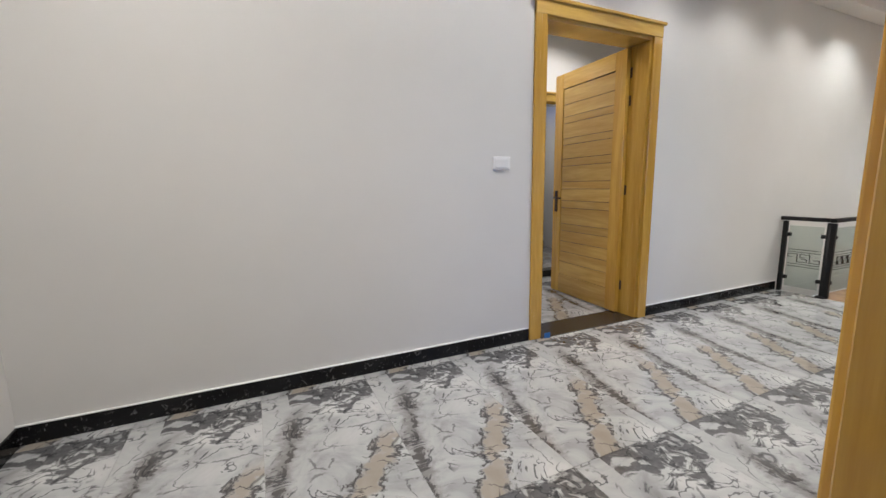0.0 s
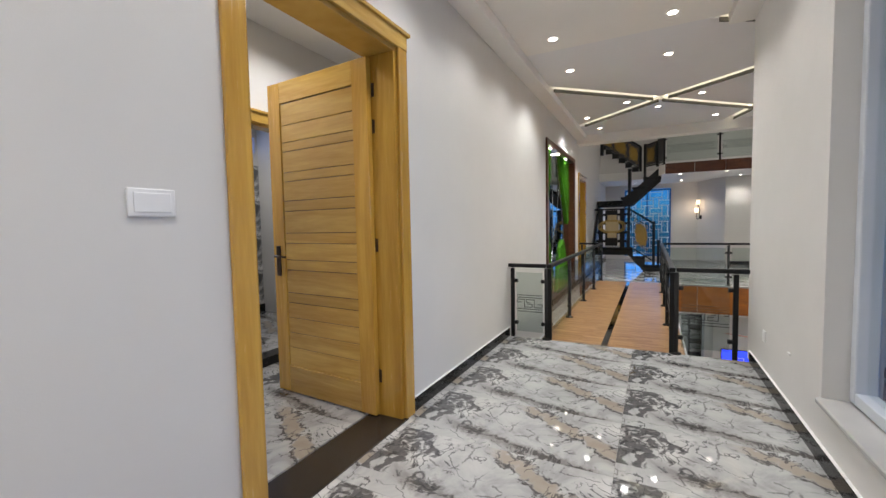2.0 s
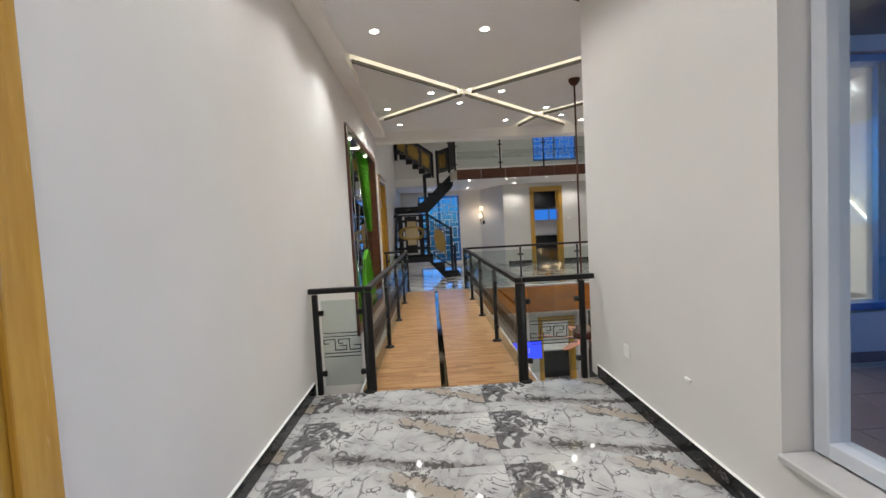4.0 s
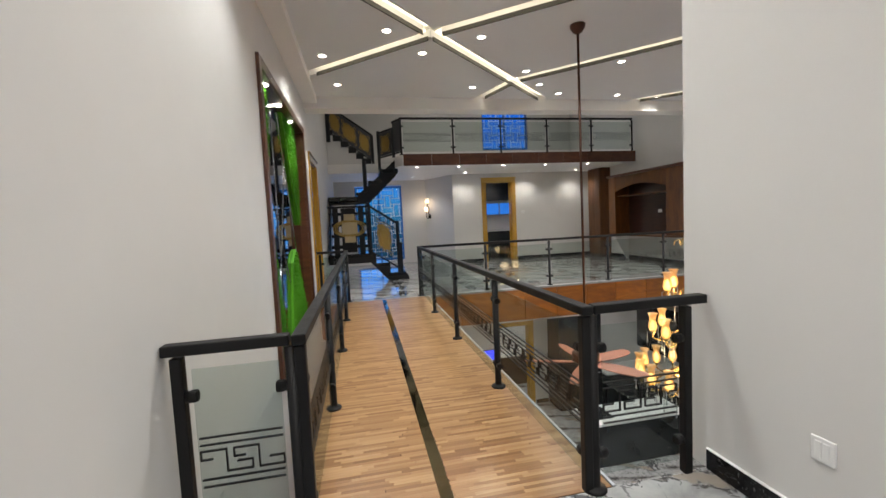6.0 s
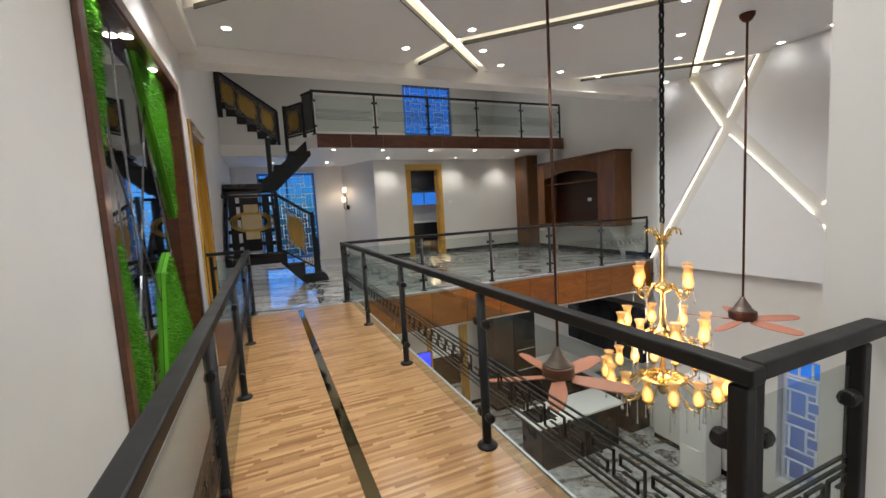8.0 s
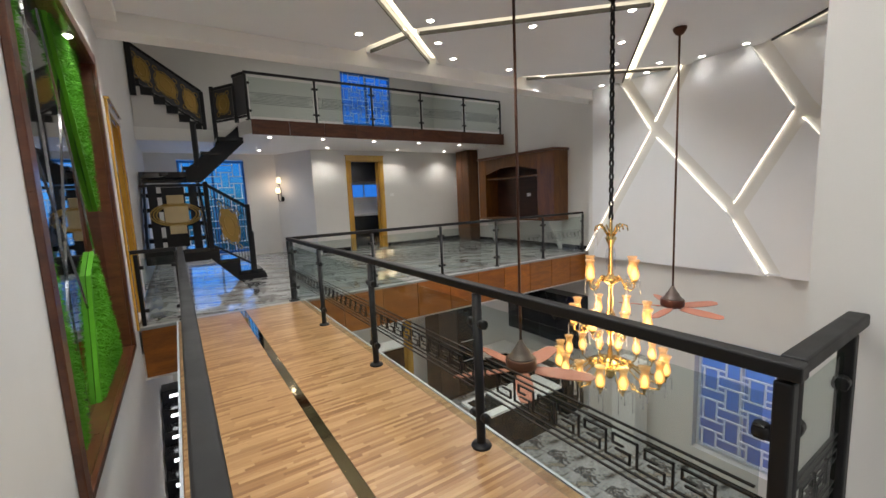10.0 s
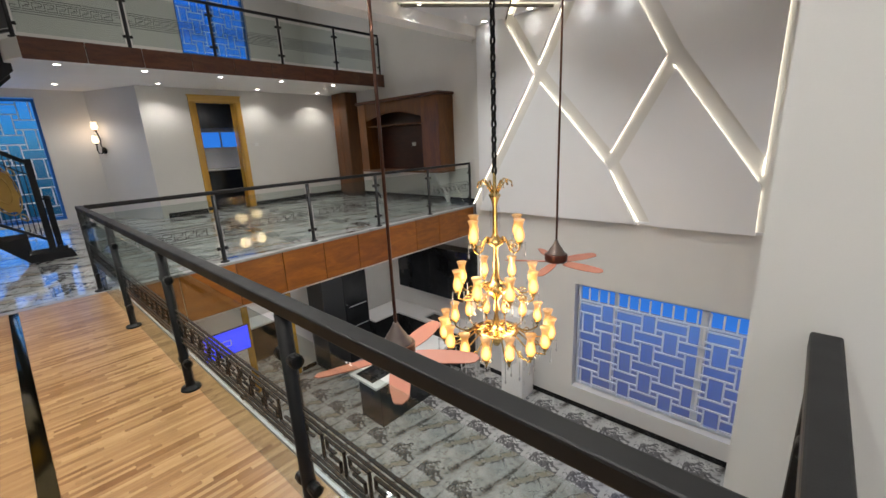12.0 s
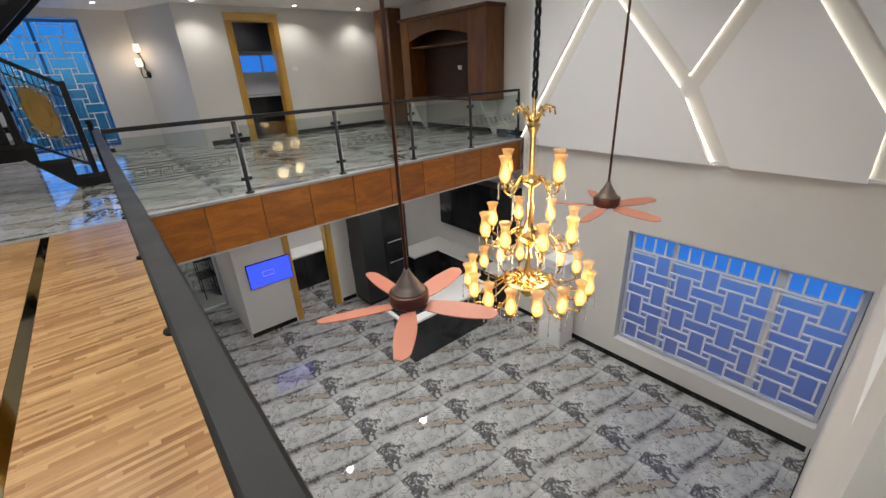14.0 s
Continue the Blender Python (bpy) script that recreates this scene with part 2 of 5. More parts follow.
LED_WARM = glowing("led_strip_glow", (1.0, 0.88, 0.64), LED)
LED_WALL = glowing("led_wall_glow", (1.0, 0.93, 0.76), 3.0)
BLUE_SCREEN = glowing("blue_screen_glow", (0.03, 0.06, 0.9), 1.6)
# Self-glowing window pane that stands in for the dusk sky outside.
BLUE_DAY = glowing("pane_dusk_glow", (0.03, 0.21, 0.80), 0.8)
LAMP_STEP = glowing("step_light_glow", (0.95, 0.97, 1.0), 4.0)


def smoked_tile(name):
    """White glazed wall tile with a grey smoky drift."""
    m, t, b = nodes_of(name)
    v = place(t, (1.0, 1.0, 1.0))
    n = noise_at(t, v, 4.5, 6, 0.65, 1.2)
    t.links.new(ramp(t, n, [(0.38, (0.12, 0.125, 0.13)), (0.47, (0.42, 0.43, 0.44)), (0.53, (0.72, 0.72, 0.72)), (0.7, (0.78, 0.78, 0.78))]), b.inputs["Base Color"])
    b.inputs["Roughness"].default_value = 0.1
    bump(t, b, noise_at(t, v, 2.0, 2), 0.02)
    return m


BATH_TILE = smoked_tile("smoked_wall_tile")


def frosted(name, col):
    """Obscured glass that lets dusk light through."""
    m, t, b = nodes_of(name)
    out = t.nodes["Material Output"]
    tr, cl, gl = node(t, "BsdfTranslucent"), node(t, "BsdfTransparent"), node(t, "BsdfGlossy", Roughness=0.15)
    tr.inputs[0].default_value = (*col, 1)
    a, c = t.nodes.new("ShaderNodeMixShader"), t.nodes.new("ShaderNodeMixShader")
    a.inputs[0].default_value, c.inputs[0].default_value = 0.35, 0.06
    t.links.new(tr.outputs[0], a.inputs[1])
    t.links.new(cl.outputs[0], a.inputs[2])
    t.links.new(a.outputs[0], c.inputs[1])
    t.links.new(gl.outputs[0], c.inputs[2])
    t.links.new(c.outputs[0], out.inputs[0])
    return m


FROST = frosted("frosted_glass", (0.66, 0.64, 0.70))

# ---- building blocks ----
def put_box(bm, x0, y0, z0, x1, y1, z1, bevel=0.0, seg=1):
    a = bmesh.ops.create_cube(bm, size=1.0)["verts"]
    for v in a:
        v.co = Vector(((x0 + x1) / 2 + v.co.x * (x1 - x0), (y0 + y1) / 2 + v.co.y * (y1 - y0), (z0 + z1) / 2 + v.co.z * (z1 - z0)))
    if bevel:
        es = list({e for v in a for e in v.link_edges})
        bmesh.ops.bevel(bm, geom=es, offset=bevel, segments=seg, affect="EDGES", profile=0.5)
    return bm


def box(x0, y0, z0, x1, y1, z1, bevel=0.0, seg=1):
    return put_box(bmesh.new(), x0, y0, z0, x1, y1, z1, bevel, seg)


def boxes(*rows, bevel=0.0):
    bm = bmesh.new()
    for r in rows:
        put_box(bm, *r, bevel)
    return bm


def put_prism(bm, outline, lo, hi, axis="z"):
    """An outline of 2D points drawn out between lo and hi along an axis (in a 0-1 plane of the other two, in xyz order)."""
    def at(p, h):
        return {"z": (p[0], p[1], h), "y": (p[0], h, p[1]), "x": (h, p[0], p[1])}[axis]
    n = len(outline)
    a, b = [bm.verts.new(at(p, lo)) for p in outline], [bm.verts.new(at(p, hi)) for p in outline]
    bm.faces.new(a), bm.faces.new(b[::-1])
    for i in range(n):
        bm.faces.new((a[i], b[i], b[(i + 1) % n], a[(i + 1) % n]))
    bmesh.ops.recalc_face_normals(bm, faces=bm.faces[:])
    return bm


def prism(outline, lo, hi, axis="z"):
    return put_prism(bmesh.new(), outline, lo, hi, axis)


def put_turned(bm, profile, x=0.0, y=0.0, steps=20, z=0.0):
    """A profile of (radius, height) turned round the vertical."""
    rings = []
    for r, h in profile:
        rings.append([bm.verts.new((x + r * math.cos(2 * math.pi * k / steps), y + r * math.sin(2 * math.pi * k / steps), z + h)) for k in range(steps)])
    for a, b in zip(rings, rings[1:]):
        for k in range(steps):
            bm.faces.new((a[k], a[(k + 1) % steps], b[(k + 1) % steps], b[k]))
    for ring, flip in ((rings[0], True), (rings[-1], False)):
        if profile[0 if flip else -1][0] > 1e-4:
            bm.faces.new(ring[::-1] if flip else ring)
    for f in bm.faces:
        f.smooth = True
    return bm


def turned(profile, x=0.0, y=0.0, steps=20, z=0.0):
    return put_turned(bmesh.new(), profile, x, y, steps, z)


def put_tube(bm, points, radius, steps=8):
    """A round bar along points."""
    pts = [Vector(p) for p in points]
    rings = []
    for i, p in enumerate(pts):
        way = (pts[min(i + 1, len(pts) - 1)] - pts[max(i - 1, 0)]).normalized()
        side = way.cross(Vector((0, 0, 1)) if abs(way.z) < 0.95 else Vector((1, 0, 0))).normalized()
        up = side.cross(way)
        rings.append([bm.verts.new(p + radius * (math.cos(2 * math.pi * k / steps) * side + math.sin(2 * math.pi * k / steps) * up)) for k in range(steps)])
    for a, b in zip(rings, rings[1:]):
        for k in range(steps):
            f = bm.faces.new((a[k], a[(k + 1) % steps], b[(k + 1) % steps], b[k]))
            f.smooth = True
    bm.faces.new(rings[0][::-1]), bm.faces.new(rings[-1])
    return bm


def tube(points, radius, steps=8):
    return put_tube(bmesh.new(), points, radius, steps)


def put_bar(bm, a, b, width, depth, up=(0, 0, 1)):
    """A square bar from a to b."""
    a, b = Vector(a), Vector(b)
    way = (b - a).normalized()
    side = way.cross(Vector(up)).normalized() * width / 2
    top = side.cross(way).normalized() * depth / 2
    ring = [(-1, -1), (1, -1), (1, 1), (-1, 1)]
    r0, r1 = [bm.verts.new(a + s * side + q * top) for s, q in ring], [bm.verts.new(b + s * side + q * top) for s, q in ring]
    bm.faces.new(r0[::-1]), bm.faces.new(r1)
    for k in range(4):
        bm.faces.new((r0[k], r0[(k + 1) % 4], r1[(k + 1) % 4], r1[k]))
    bmesh.ops.recalc_face_normals(bm, faces=bm.faces[:])
    return bm


def bar(a, b, width, depth, up=(0, 0, 1)):
    return put_bar(bmesh.new(), a, b, width, depth, up)


def mesh_of(name, bm, material):
    me = bpy.data.meshes.new(name)
    bm.to_mesh(me)
    bm.free()
    me.materials.append(material)
    return me


def part(name, bm, material, parent=None, label=""):
    """One mesh object from bm under a thing or a part."""
    ob = new(name, mesh_of(name, bm, material))
    ob.parent = parent
    if label:
        ob["label"] = label
    return ob


def structure(name, bm, material, label, category):
    return tagged(part(name, bm, material), label, category, kind="structure")


def thing(name, at, label, category, group=""):
    ob = new(name)
    ob.location = at
    ob.empty_display_size = 0.1
    return tagged(ob, label, category, group)


def wall_with(axis, lo, hi, a0, a1, z0, z1, holes=()):
    """A wall along an axis ("x" or "y"), lo to hi through its thickness, with openings (from, to, bottom, top)."""
    bm = bmesh.new()

    def add(p, q, b, t):
        if q - p > 1e-4 and t - b > 1e-4:
            put_box(bm, *((p, lo, b, q, hi, t) if axis == "x" else (lo, p, b, hi, q, t)))
    at = a0
    for p, q, b, t in sorted(holes):
        add(at, p, z0, z1)
        add(p, q, z0, b)
        add(p, q, t, z1)
        at = q
    add(at, a1, z0, z1)
    return bm


# ---- large structure ----
YL, YR, YH = 2.62, 0.30, -5.02      # corridor's two walls, hall's far side wall
XF, XE, XG = 5.66, 5.52, 10.72       # hall's front wall, upper floor's edge, gallery edge
YG, XBACK, XEND = -5.28, 15.5, 16.8  # gallery's side wall, its back wall, the stairwell's back wall
SOFFIT_Z, MZ = 2.60, 2.84
structure("wall_left_upper", wall_with("x", YL, YL + 0.2, -1.12, XEND, 0.0, CEIL2, [(2.075, 3.245, 0.0, 2.50), (7.5, 9.98, 0.0, 2.60), (10.66, 11.62, 0.0, 2.34)]), WALL, "off-white painted plaster wall with a doorway", "wall")
structure("wall_left_lower", box(4.0, YL, FLOOR0, XEND, YL + 0.2, -0.004), WALL, "off-white painted plaster wall", "wall")
structure("wall_entry_end", box(-1.32, -1.0, 0, -1.12, YL + 0.2, CEIL), WALL, "off-white painted plaster wall", "wall")
structure("wall_right_corridor", wall_with("x", 0.06, YR, -1.12, XF, 0.0, CEIL, [(-0.25, 0.865, 0.0, 2.50), (1.3, 3.78, 0.32, 2.75)]), WALL, "off-white painted plaster wall with a window", "wall")
structure("wall_hall_front", wall_with("y", 5.44, XF, YH, 0.06, FLOOR0, CEIL, [(-3.9, -0.15, 0.42, 2.50)]), WALL, "off-white painted plaster wall with a window", "wall")
structure("wall_hall_front_lower", box(5.32, 0.06, FLOOR0, XE, YL, -0.3), WALL, "off-white painted plaster wall", "wall")
structure("wall_hall_side", wall_with("x", YH - 0.25, YH, 5.32, 10.6, FLOOR0, CEIL + 0.3, [(5.70, 8.45, -3.25, -1.22)]), WALL, "off-white painted plaster wall with a wide window", "wall")
structure("wall_gallery_side", box(10.6, YG - 0.2, FLOOR0, XEND, YG, CEIL2), WALL, "off-white painted plaster wall", "wall")
structure("wall_gallery_back", wall_with("y", XBACK, XBACK + 0.2, YG, -0.80, 0.0, SOFFIT_Z, [(-2.63, -1.77, 0.0, 2.36)]), WALL, "off-white painted plaster wall with a doorway", "wall")
structure("wall_sconce", prism([(15.5, -0.80), (16.8, -0.21), (16.8, -0.42), (15.58, -0.98)], 0.0, SOFFIT_Z), WALL, "off-white painted plaster wall, set at a slant", "wall")
structure("wall_end", wall_with("y", XEND, XEND + 0.2, YG, YL + 0.2, FLOOR0, CEIL2, [(-3.76, -2.18, 3.50, 5.0), (0.55, 2.0, 0.10, 2.45)]), WALL, "off-white painted plaster wall with tall windows", "wall")
structure("floor_corridor", box(-1.12, YR, -0.3, XE, YL, -0.012), GROUT, "glossy white marble-print floor tiles with dark veins", "floor")
structure("floor_gallery", box(XG + 0.06, YG, -0.3, XEND, YL, -0.012), GROUT, "glossy white marble-print floor tiles with dark veins", "floor")
structure("floor_hall", box(4.0, YG, FLOOR0 - 0.2, XEND, YL, FLOOR0 - 0.012), GROUT, "glossy white marble-print floor tiles with dark veins", "floor")
structure("ceiling_corridor", box(-1.12, 0.06, CEIL, XF, YL, CEIL + 0.2), CEILING, "white painted plasterboard ceiling", "ceiling")
structure("ceiling_hall", box(XF, YH, CEIL + 0.10, 10.45, YL, CEIL + 0.3), CEILING, "white painted plasterboard ceiling", "ceiling")
structure("beam_hall", box(10.45, YG, 3.06, 10.75, YL, CEIL2), CEILING, "white painted beam", "beam")
structure("ceiling_gallery", box(10.75, YG, CEIL2, XEND, YL, CEIL2 + 0.2), CEILING, "white painted ceiling", "ceiling")
structure("mezzanine_slab", prism([(13.42, YG + 0.002), (XEND, YG + 0.002), (XEND, YL - 0.002), (14.75, YL - 0.002), (14.75, 1.0), (13.75, 0.96), (13.42, 0.82)], SOFFIT_Z, MZ), CEILING, "white painted mezzanine floor slab", "ceiling")
structure("ceiling_kitchen", box(10.74, YG, -0.62, XEND, YL, -0.58), CEILING, "white painted ceiling", "ceiling")

# ---- ceiling boards with light grooves, and the faceted wall boards ----
def grooved(name, outline_box, cuts, label, category):
    """A board with grooves cut clean through it. Each cut is ((a), (b), width), bars through the board."""
    ob = part(name, box(*outline_box), PANEL)
    tools = []
    for k, cutter in enumerate(cuts):
        tool = new("cutter", mesh_of("cutter", cutter, PANEL))
        mod = ob.modifiers.new("cut", "BOOLEAN")
        mod.object, mod.operation, mod.solver = tool, "DIFFERENCE", "EXACT"
        tools.append(tool)
    bpy.context.view_layer.update()
    done = bpy.data.meshes.new_from_object(ob.evaluated_get(bpy.context.evaluated_depsgraph_get()))
    ob.modifiers.clear()
    ob.data = done
    for tool in tools:
        bpy.data.objects.remove(tool)
    return tagged(ob, label, category, kind="structure")


CX, CY = (8.24, 1.02), (9.58, -0.40)       # two crossings of the ceiling grooves
CEIL_LINES = [((6.90, 2.42), CX), ((9.49, 2.42), CX), (CX, (10.42, -1.26)), (CX, (6.55, -1.15)), (CY, (10.42, -0.14)),
              (CY, (7.68, -2.35)), ((7.68, -2.35), (9.80, -5.02)), ((10.42, -3.0), (8.80, -5.02)), ((7.60, -5.02), (5.62, -3.4)), ((5.62, 0.62), (6.55, -1.15))]


def stretch(a, b, more):
    a, b = Vector(a), Vector(b)
    w = (b - a).normalized() * more
    return a - w, b + w


cuts = []
for a, b in CEIL_LINES:
    p, q = stretch((*a, CEIL + 0.05), (*b, CEIL + 0.05), 0.05)
    cuts.append(bar(p, q, 0.13, 0.3))
grooved("ceiling_boards_hall", (XF, YH + 0.002, CEIL, 10.448, 2.42, CEIL + 0.085), cuts, "white ceiling boards crossed by lit grooves", "ceiling")
structure("ceiling_border_hall", box(XF, 2.42, CEIL - 0.10, 10.448, YL - 0.002, CEIL + 0.09), CEILING, "cream plaster ceiling border", "ceiling")
structure("ceiling_border_corridor", boxes((-1.12, 2.42, CEIL - 0.10, XF - 0.002, YL - 0.002, CEIL - 0.002), (-1.12, YR + 0.002, CEIL - 0.10, XF - 0.002, 0.50, CEIL - 0.002)), CEILING, "cream plaster ceiling border", "ceiling")
# Dark colour imitates the shadowed edge of each groove; no metal trim there.
EDGE_SHADE = painted("groove_edge_shade", (0.035, 0.034, 0.033), 0.5, 0.05, 100, 0.05)
for a, b in CEIL_LINES:
    a, b = (Vector((*a, 0)), Vector((*b, 0)))
    if a.y < b.y:
        a, b = b, a
    w = (b - a).normalized()
    far = Vector((-w.y, w.x, 0))
    if far.x < 0:
        far = -far
    strip = thing("led_ceiling_strip", (0, 0, 0), "warm white LED strip in a ceiling groove, its shaded edge a dark strip", "strip light", "ceiling light strips")
    p, q = a + w * 0.09, b - w * 0.09
    # added dark bar in place of the groove edge's shade
    part("profile", bar(p + far * 0.058 + Vector((0, 0, CEIL - 0.012)), q + far * 0.058 + Vector((0, 0, CEIL - 0.012)), 0.012, 0.044), EDGE_SHADE, strip, "dark strip for the groove's unlit edge")
    part("diffuser", bar(p + far * -0.012 + Vector((0, 0, CEIL + 0.05)), q + far * -0.012 + Vector((0, 0, CEIL + 0.05)), 0.06, 0.016), LED_WARM, strip, "glowing warm strip")

N1, N2, N3, NE = (9.17, 2.30), (7.92, 0.87), (7.17, 2.28), (5.97, 0.60)
WALL_LINES = [((9.80, 3.30), N1), ((8.66, 3.30), N1), (N1, (10.60, -0.10)), (N1, N2), (N2, N3), (N3, (7.74, 3.30)), (N2, (7.34, -0.16)), (N3, NE), (NE, (5.96, 3.3)), (NE, (5.96, -0.16))]
cuts = []
for a, b in WALL_LINES:
    p, q = stretch((a[0], YH + 0.04, a[1]), (b[0], YH + 0.04, b[1]), 0.05)
    cuts.append(bar(p, q, 0.20, 0.3, (0, 1, 0)))
grooved("wall_boards_hall", (XF + 0.002, YH + 0.036, -0.06, 10.44, YH + 0.085, CEIL - 0.002), cuts, "white wall boards split by lit diagonal grooves", "wall")
structure("batten", boxes((XF + 0.003, YH + 0.001, -0.055, 10.43, YH + 0.036, -0.02), (10.40, YH + 0.001, -0.02, 10.43, YH + 0.036, CEIL - 0.01)), PANEL, "white batten that carries the wall boards", "trim")
for a, b in WALL_LINES:
    a, b = Vector((a[0], 0, a[1])), Vector((b[0], 0, b[1]))
    w = (b - a).normalized()
    side = Vector((w.z, 0, -w.x))
    if side.x < 0 or (abs(side.x) < 1e-3 and side.z < 0):
        side = -side
    strip = thing("led_wall_strip", (0, 0, 0), "warm white LED strip tucked under a wall board beside a groove", "strip light", "wall light strips")
    p, q = a + w * 0.1, b - w * 0.1
    p.z, q.z = max(min(p.z, 3.2), -0.01), max(min(q.z, 3.2), -0.01)
    p, q = p + side * 0.108 + Vector((0, YH + 0.016, 0)), q + side * 0.108 + Vector((0, YH + 0.016, 0))
    part("diffuser", bar(p, q, 0.014, 0.022, (0, 1, 0)), LED_WALL, strip, "glowing warm strip")

# ---- downlights ----
DOWN = [(8.92, 2.2), (9.90, 2.08), (8.23, 1.5), (8.75, 1.05), (8.28, 0.47), (9.91, 0.11), (9.22, -0.45), (9.73, -0.88), (10.14, -1.4), (10.17, -2.49),
        (10.25, -3.33), (8.8, -1.61), (8.62, -3.09), (9.23, -3.87), (8.87, -4.48), (10.15, -4.80), (9.27, -4.80), (7.97, -2.29), (7.82, -4.80), (6.9, -4.80),
        (8.4, -4.80), (6.36, 2.06), (6.4, 0.97), (6.6, -3.2), (6.6, -0.4)]
DOWN += [(x, y) for x in (5.36, 4.3, 3.25, 2.2, 1.15, 0.1, -0.75) for y in (2.06, 0.97)]


def downlight_at(x, y, z):
    ob = thing("downlight", (x, y, z), "small round recessed LED downlight, lit, with a white rim", "downlight", "downlights")
    part("rim", turned([(0.041, 0.0), (0.043, -0.006), (0.052, -0.007), (0.058, -0.003), (0.058, 0.0)], steps=20), WHITE, ob)
    part("lens", turned([(0.0, -0.004), (0.044, -0.004), (0.044, 0.0)], steps=20), LAMP_WHITE, ob, "glowing lens")
    return ob


first = downlight_at(*DOWN[0], CEIL)
for x, y in DOWN[1:]:
    copy_thing(first, pose(x, y, CEIL))
for k, (x, y) in enumerate(DOWN):
    near_wall, hallway = y < -4.4, x < 5.5
    lamp("spot", "SPOT", pose(x, y, CEIL - 0.02), SPOT_WATTS * (0.06 if near_wall else (0.95 if x < 2.5 else 0.85) if hallway else 1.72), LIGHT if hallway else LIGHT_HALL, size=125, blend=0.7)
SOFFIT = [(13.8, 0.45), (13.8, -0.6), (13.8, -1.75), (13.8, -2.9), (13.8, -4.1), (15.1, -1.1), (15.1, -3.0), (15.1, -4.5), (15.9, 0.3), (15.9, 1.6)]
for x, y in SOFFIT:
    copy_thing(first, pose(x, y, SOFFIT_Z))
    lamp("spot", "SPOT", pose(x, y, SOFFIT_Z - 0.02), SPOT_WATTS * 0.80, LIGHT_GALLERY, size=125, blend=0.7)
# Unseen downlights, added to brighten the upper gallery walls.
for x, y in ((12.0, 0.5), (12.0, -2.2), (14.6, -0.6), (14.6, -3.0)):
    copy_thing(first, pose(x, y, CEIL2))
    lamp("spot", "SPOT", pose(x, y, CEIL2 - 0.02), SPOT_WATTS * 1.6, LIGHT_GALLERY, size=150, blend=0.8)

# ---- bridge ----
bridge = thing("bridge", (0, 0, 0), "footbridge with bamboo-strip flooring and a mirrored centre strip", "bridge")
part("deck", box(XE + 0.002, 0.80, -0.22, XG - 0.002, 2.26, -0.026), WALNUT, bridge, "brown veneered deck")
BRIDGE_MID = 1.57
FLOORINGS = []
for a, b in ((0.82, BRIDGE_MID - 0.032), (BRIDGE_MID + 0.032, 2.24)):
    FLOORINGS.append((part("flooring", box(XE + 0.004, a, -0.026, XG - 0.004, b, -0.0015), SEAM, bridge, "tan bamboo-strip flooring"), a, b))
part("centre_strip", box(XE + 0.004, BRIDGE_MID - 0.030, -0.026, XG - 0.004, BRIDGE_MID + 0.030, -0.002), painted("gold_mirror", (0.50, 0.42, 0.24), 0.06, 0.05, 4, 0.0, 1.0), bridge, "gold-tinted mirror strip")
for y in (0.80, 2.245):
    part("edge_trim", box(XE + 0.004, y, -0.024, XG - 0.004, y + 0.014, 0.003), ALU, bridge, "thin metal edge trim")


# ---- railings: black posts, handrail, glass with a key pattern ----
RAIL = 0.86
KEY = [(0.45, 0.40), (0.0, 0.40), (0.0, 0.0), (0.78, 0.0), (0.78, 1.0), (1.55, 1.0), (1.55, 0.62), (1.22, 0.62)]


def key_band(length, z0, depth=0.0095):
    """Two lines, a running meander and two lines, along x from 0, as flat black bars standing on both faces of a pane."""
    bm = bmesh.new()
    for z in (z0, z0 + 0.028, z0 + 0.162, z0 + 0.190):
        put_box(bm, 0.006, -depth / 2, z - 0.0024, length - 0.006, depth / 2, z + 0.0024)
    count = max(1, round(length / 0.115 - 0.75))
    unit, lo, high = (length - 0.012) / (count + 0.55), z0 + 0.052, 0.086
    off = 0.006
    for k in range(count):
        pts = [(off + (k + u) * unit, lo + w * high) for u, w in KEY]
        for (xa, za), (xb, zb) in zip(pts, pts[1:]):
            put_box(bm, min(xa, xb) - 0.0026, -depth / 2, min(za, zb) - 0.0026, max(xa, xb) + 0.0026, depth / 2, max(za, zb) + 0.0026)
    return bm


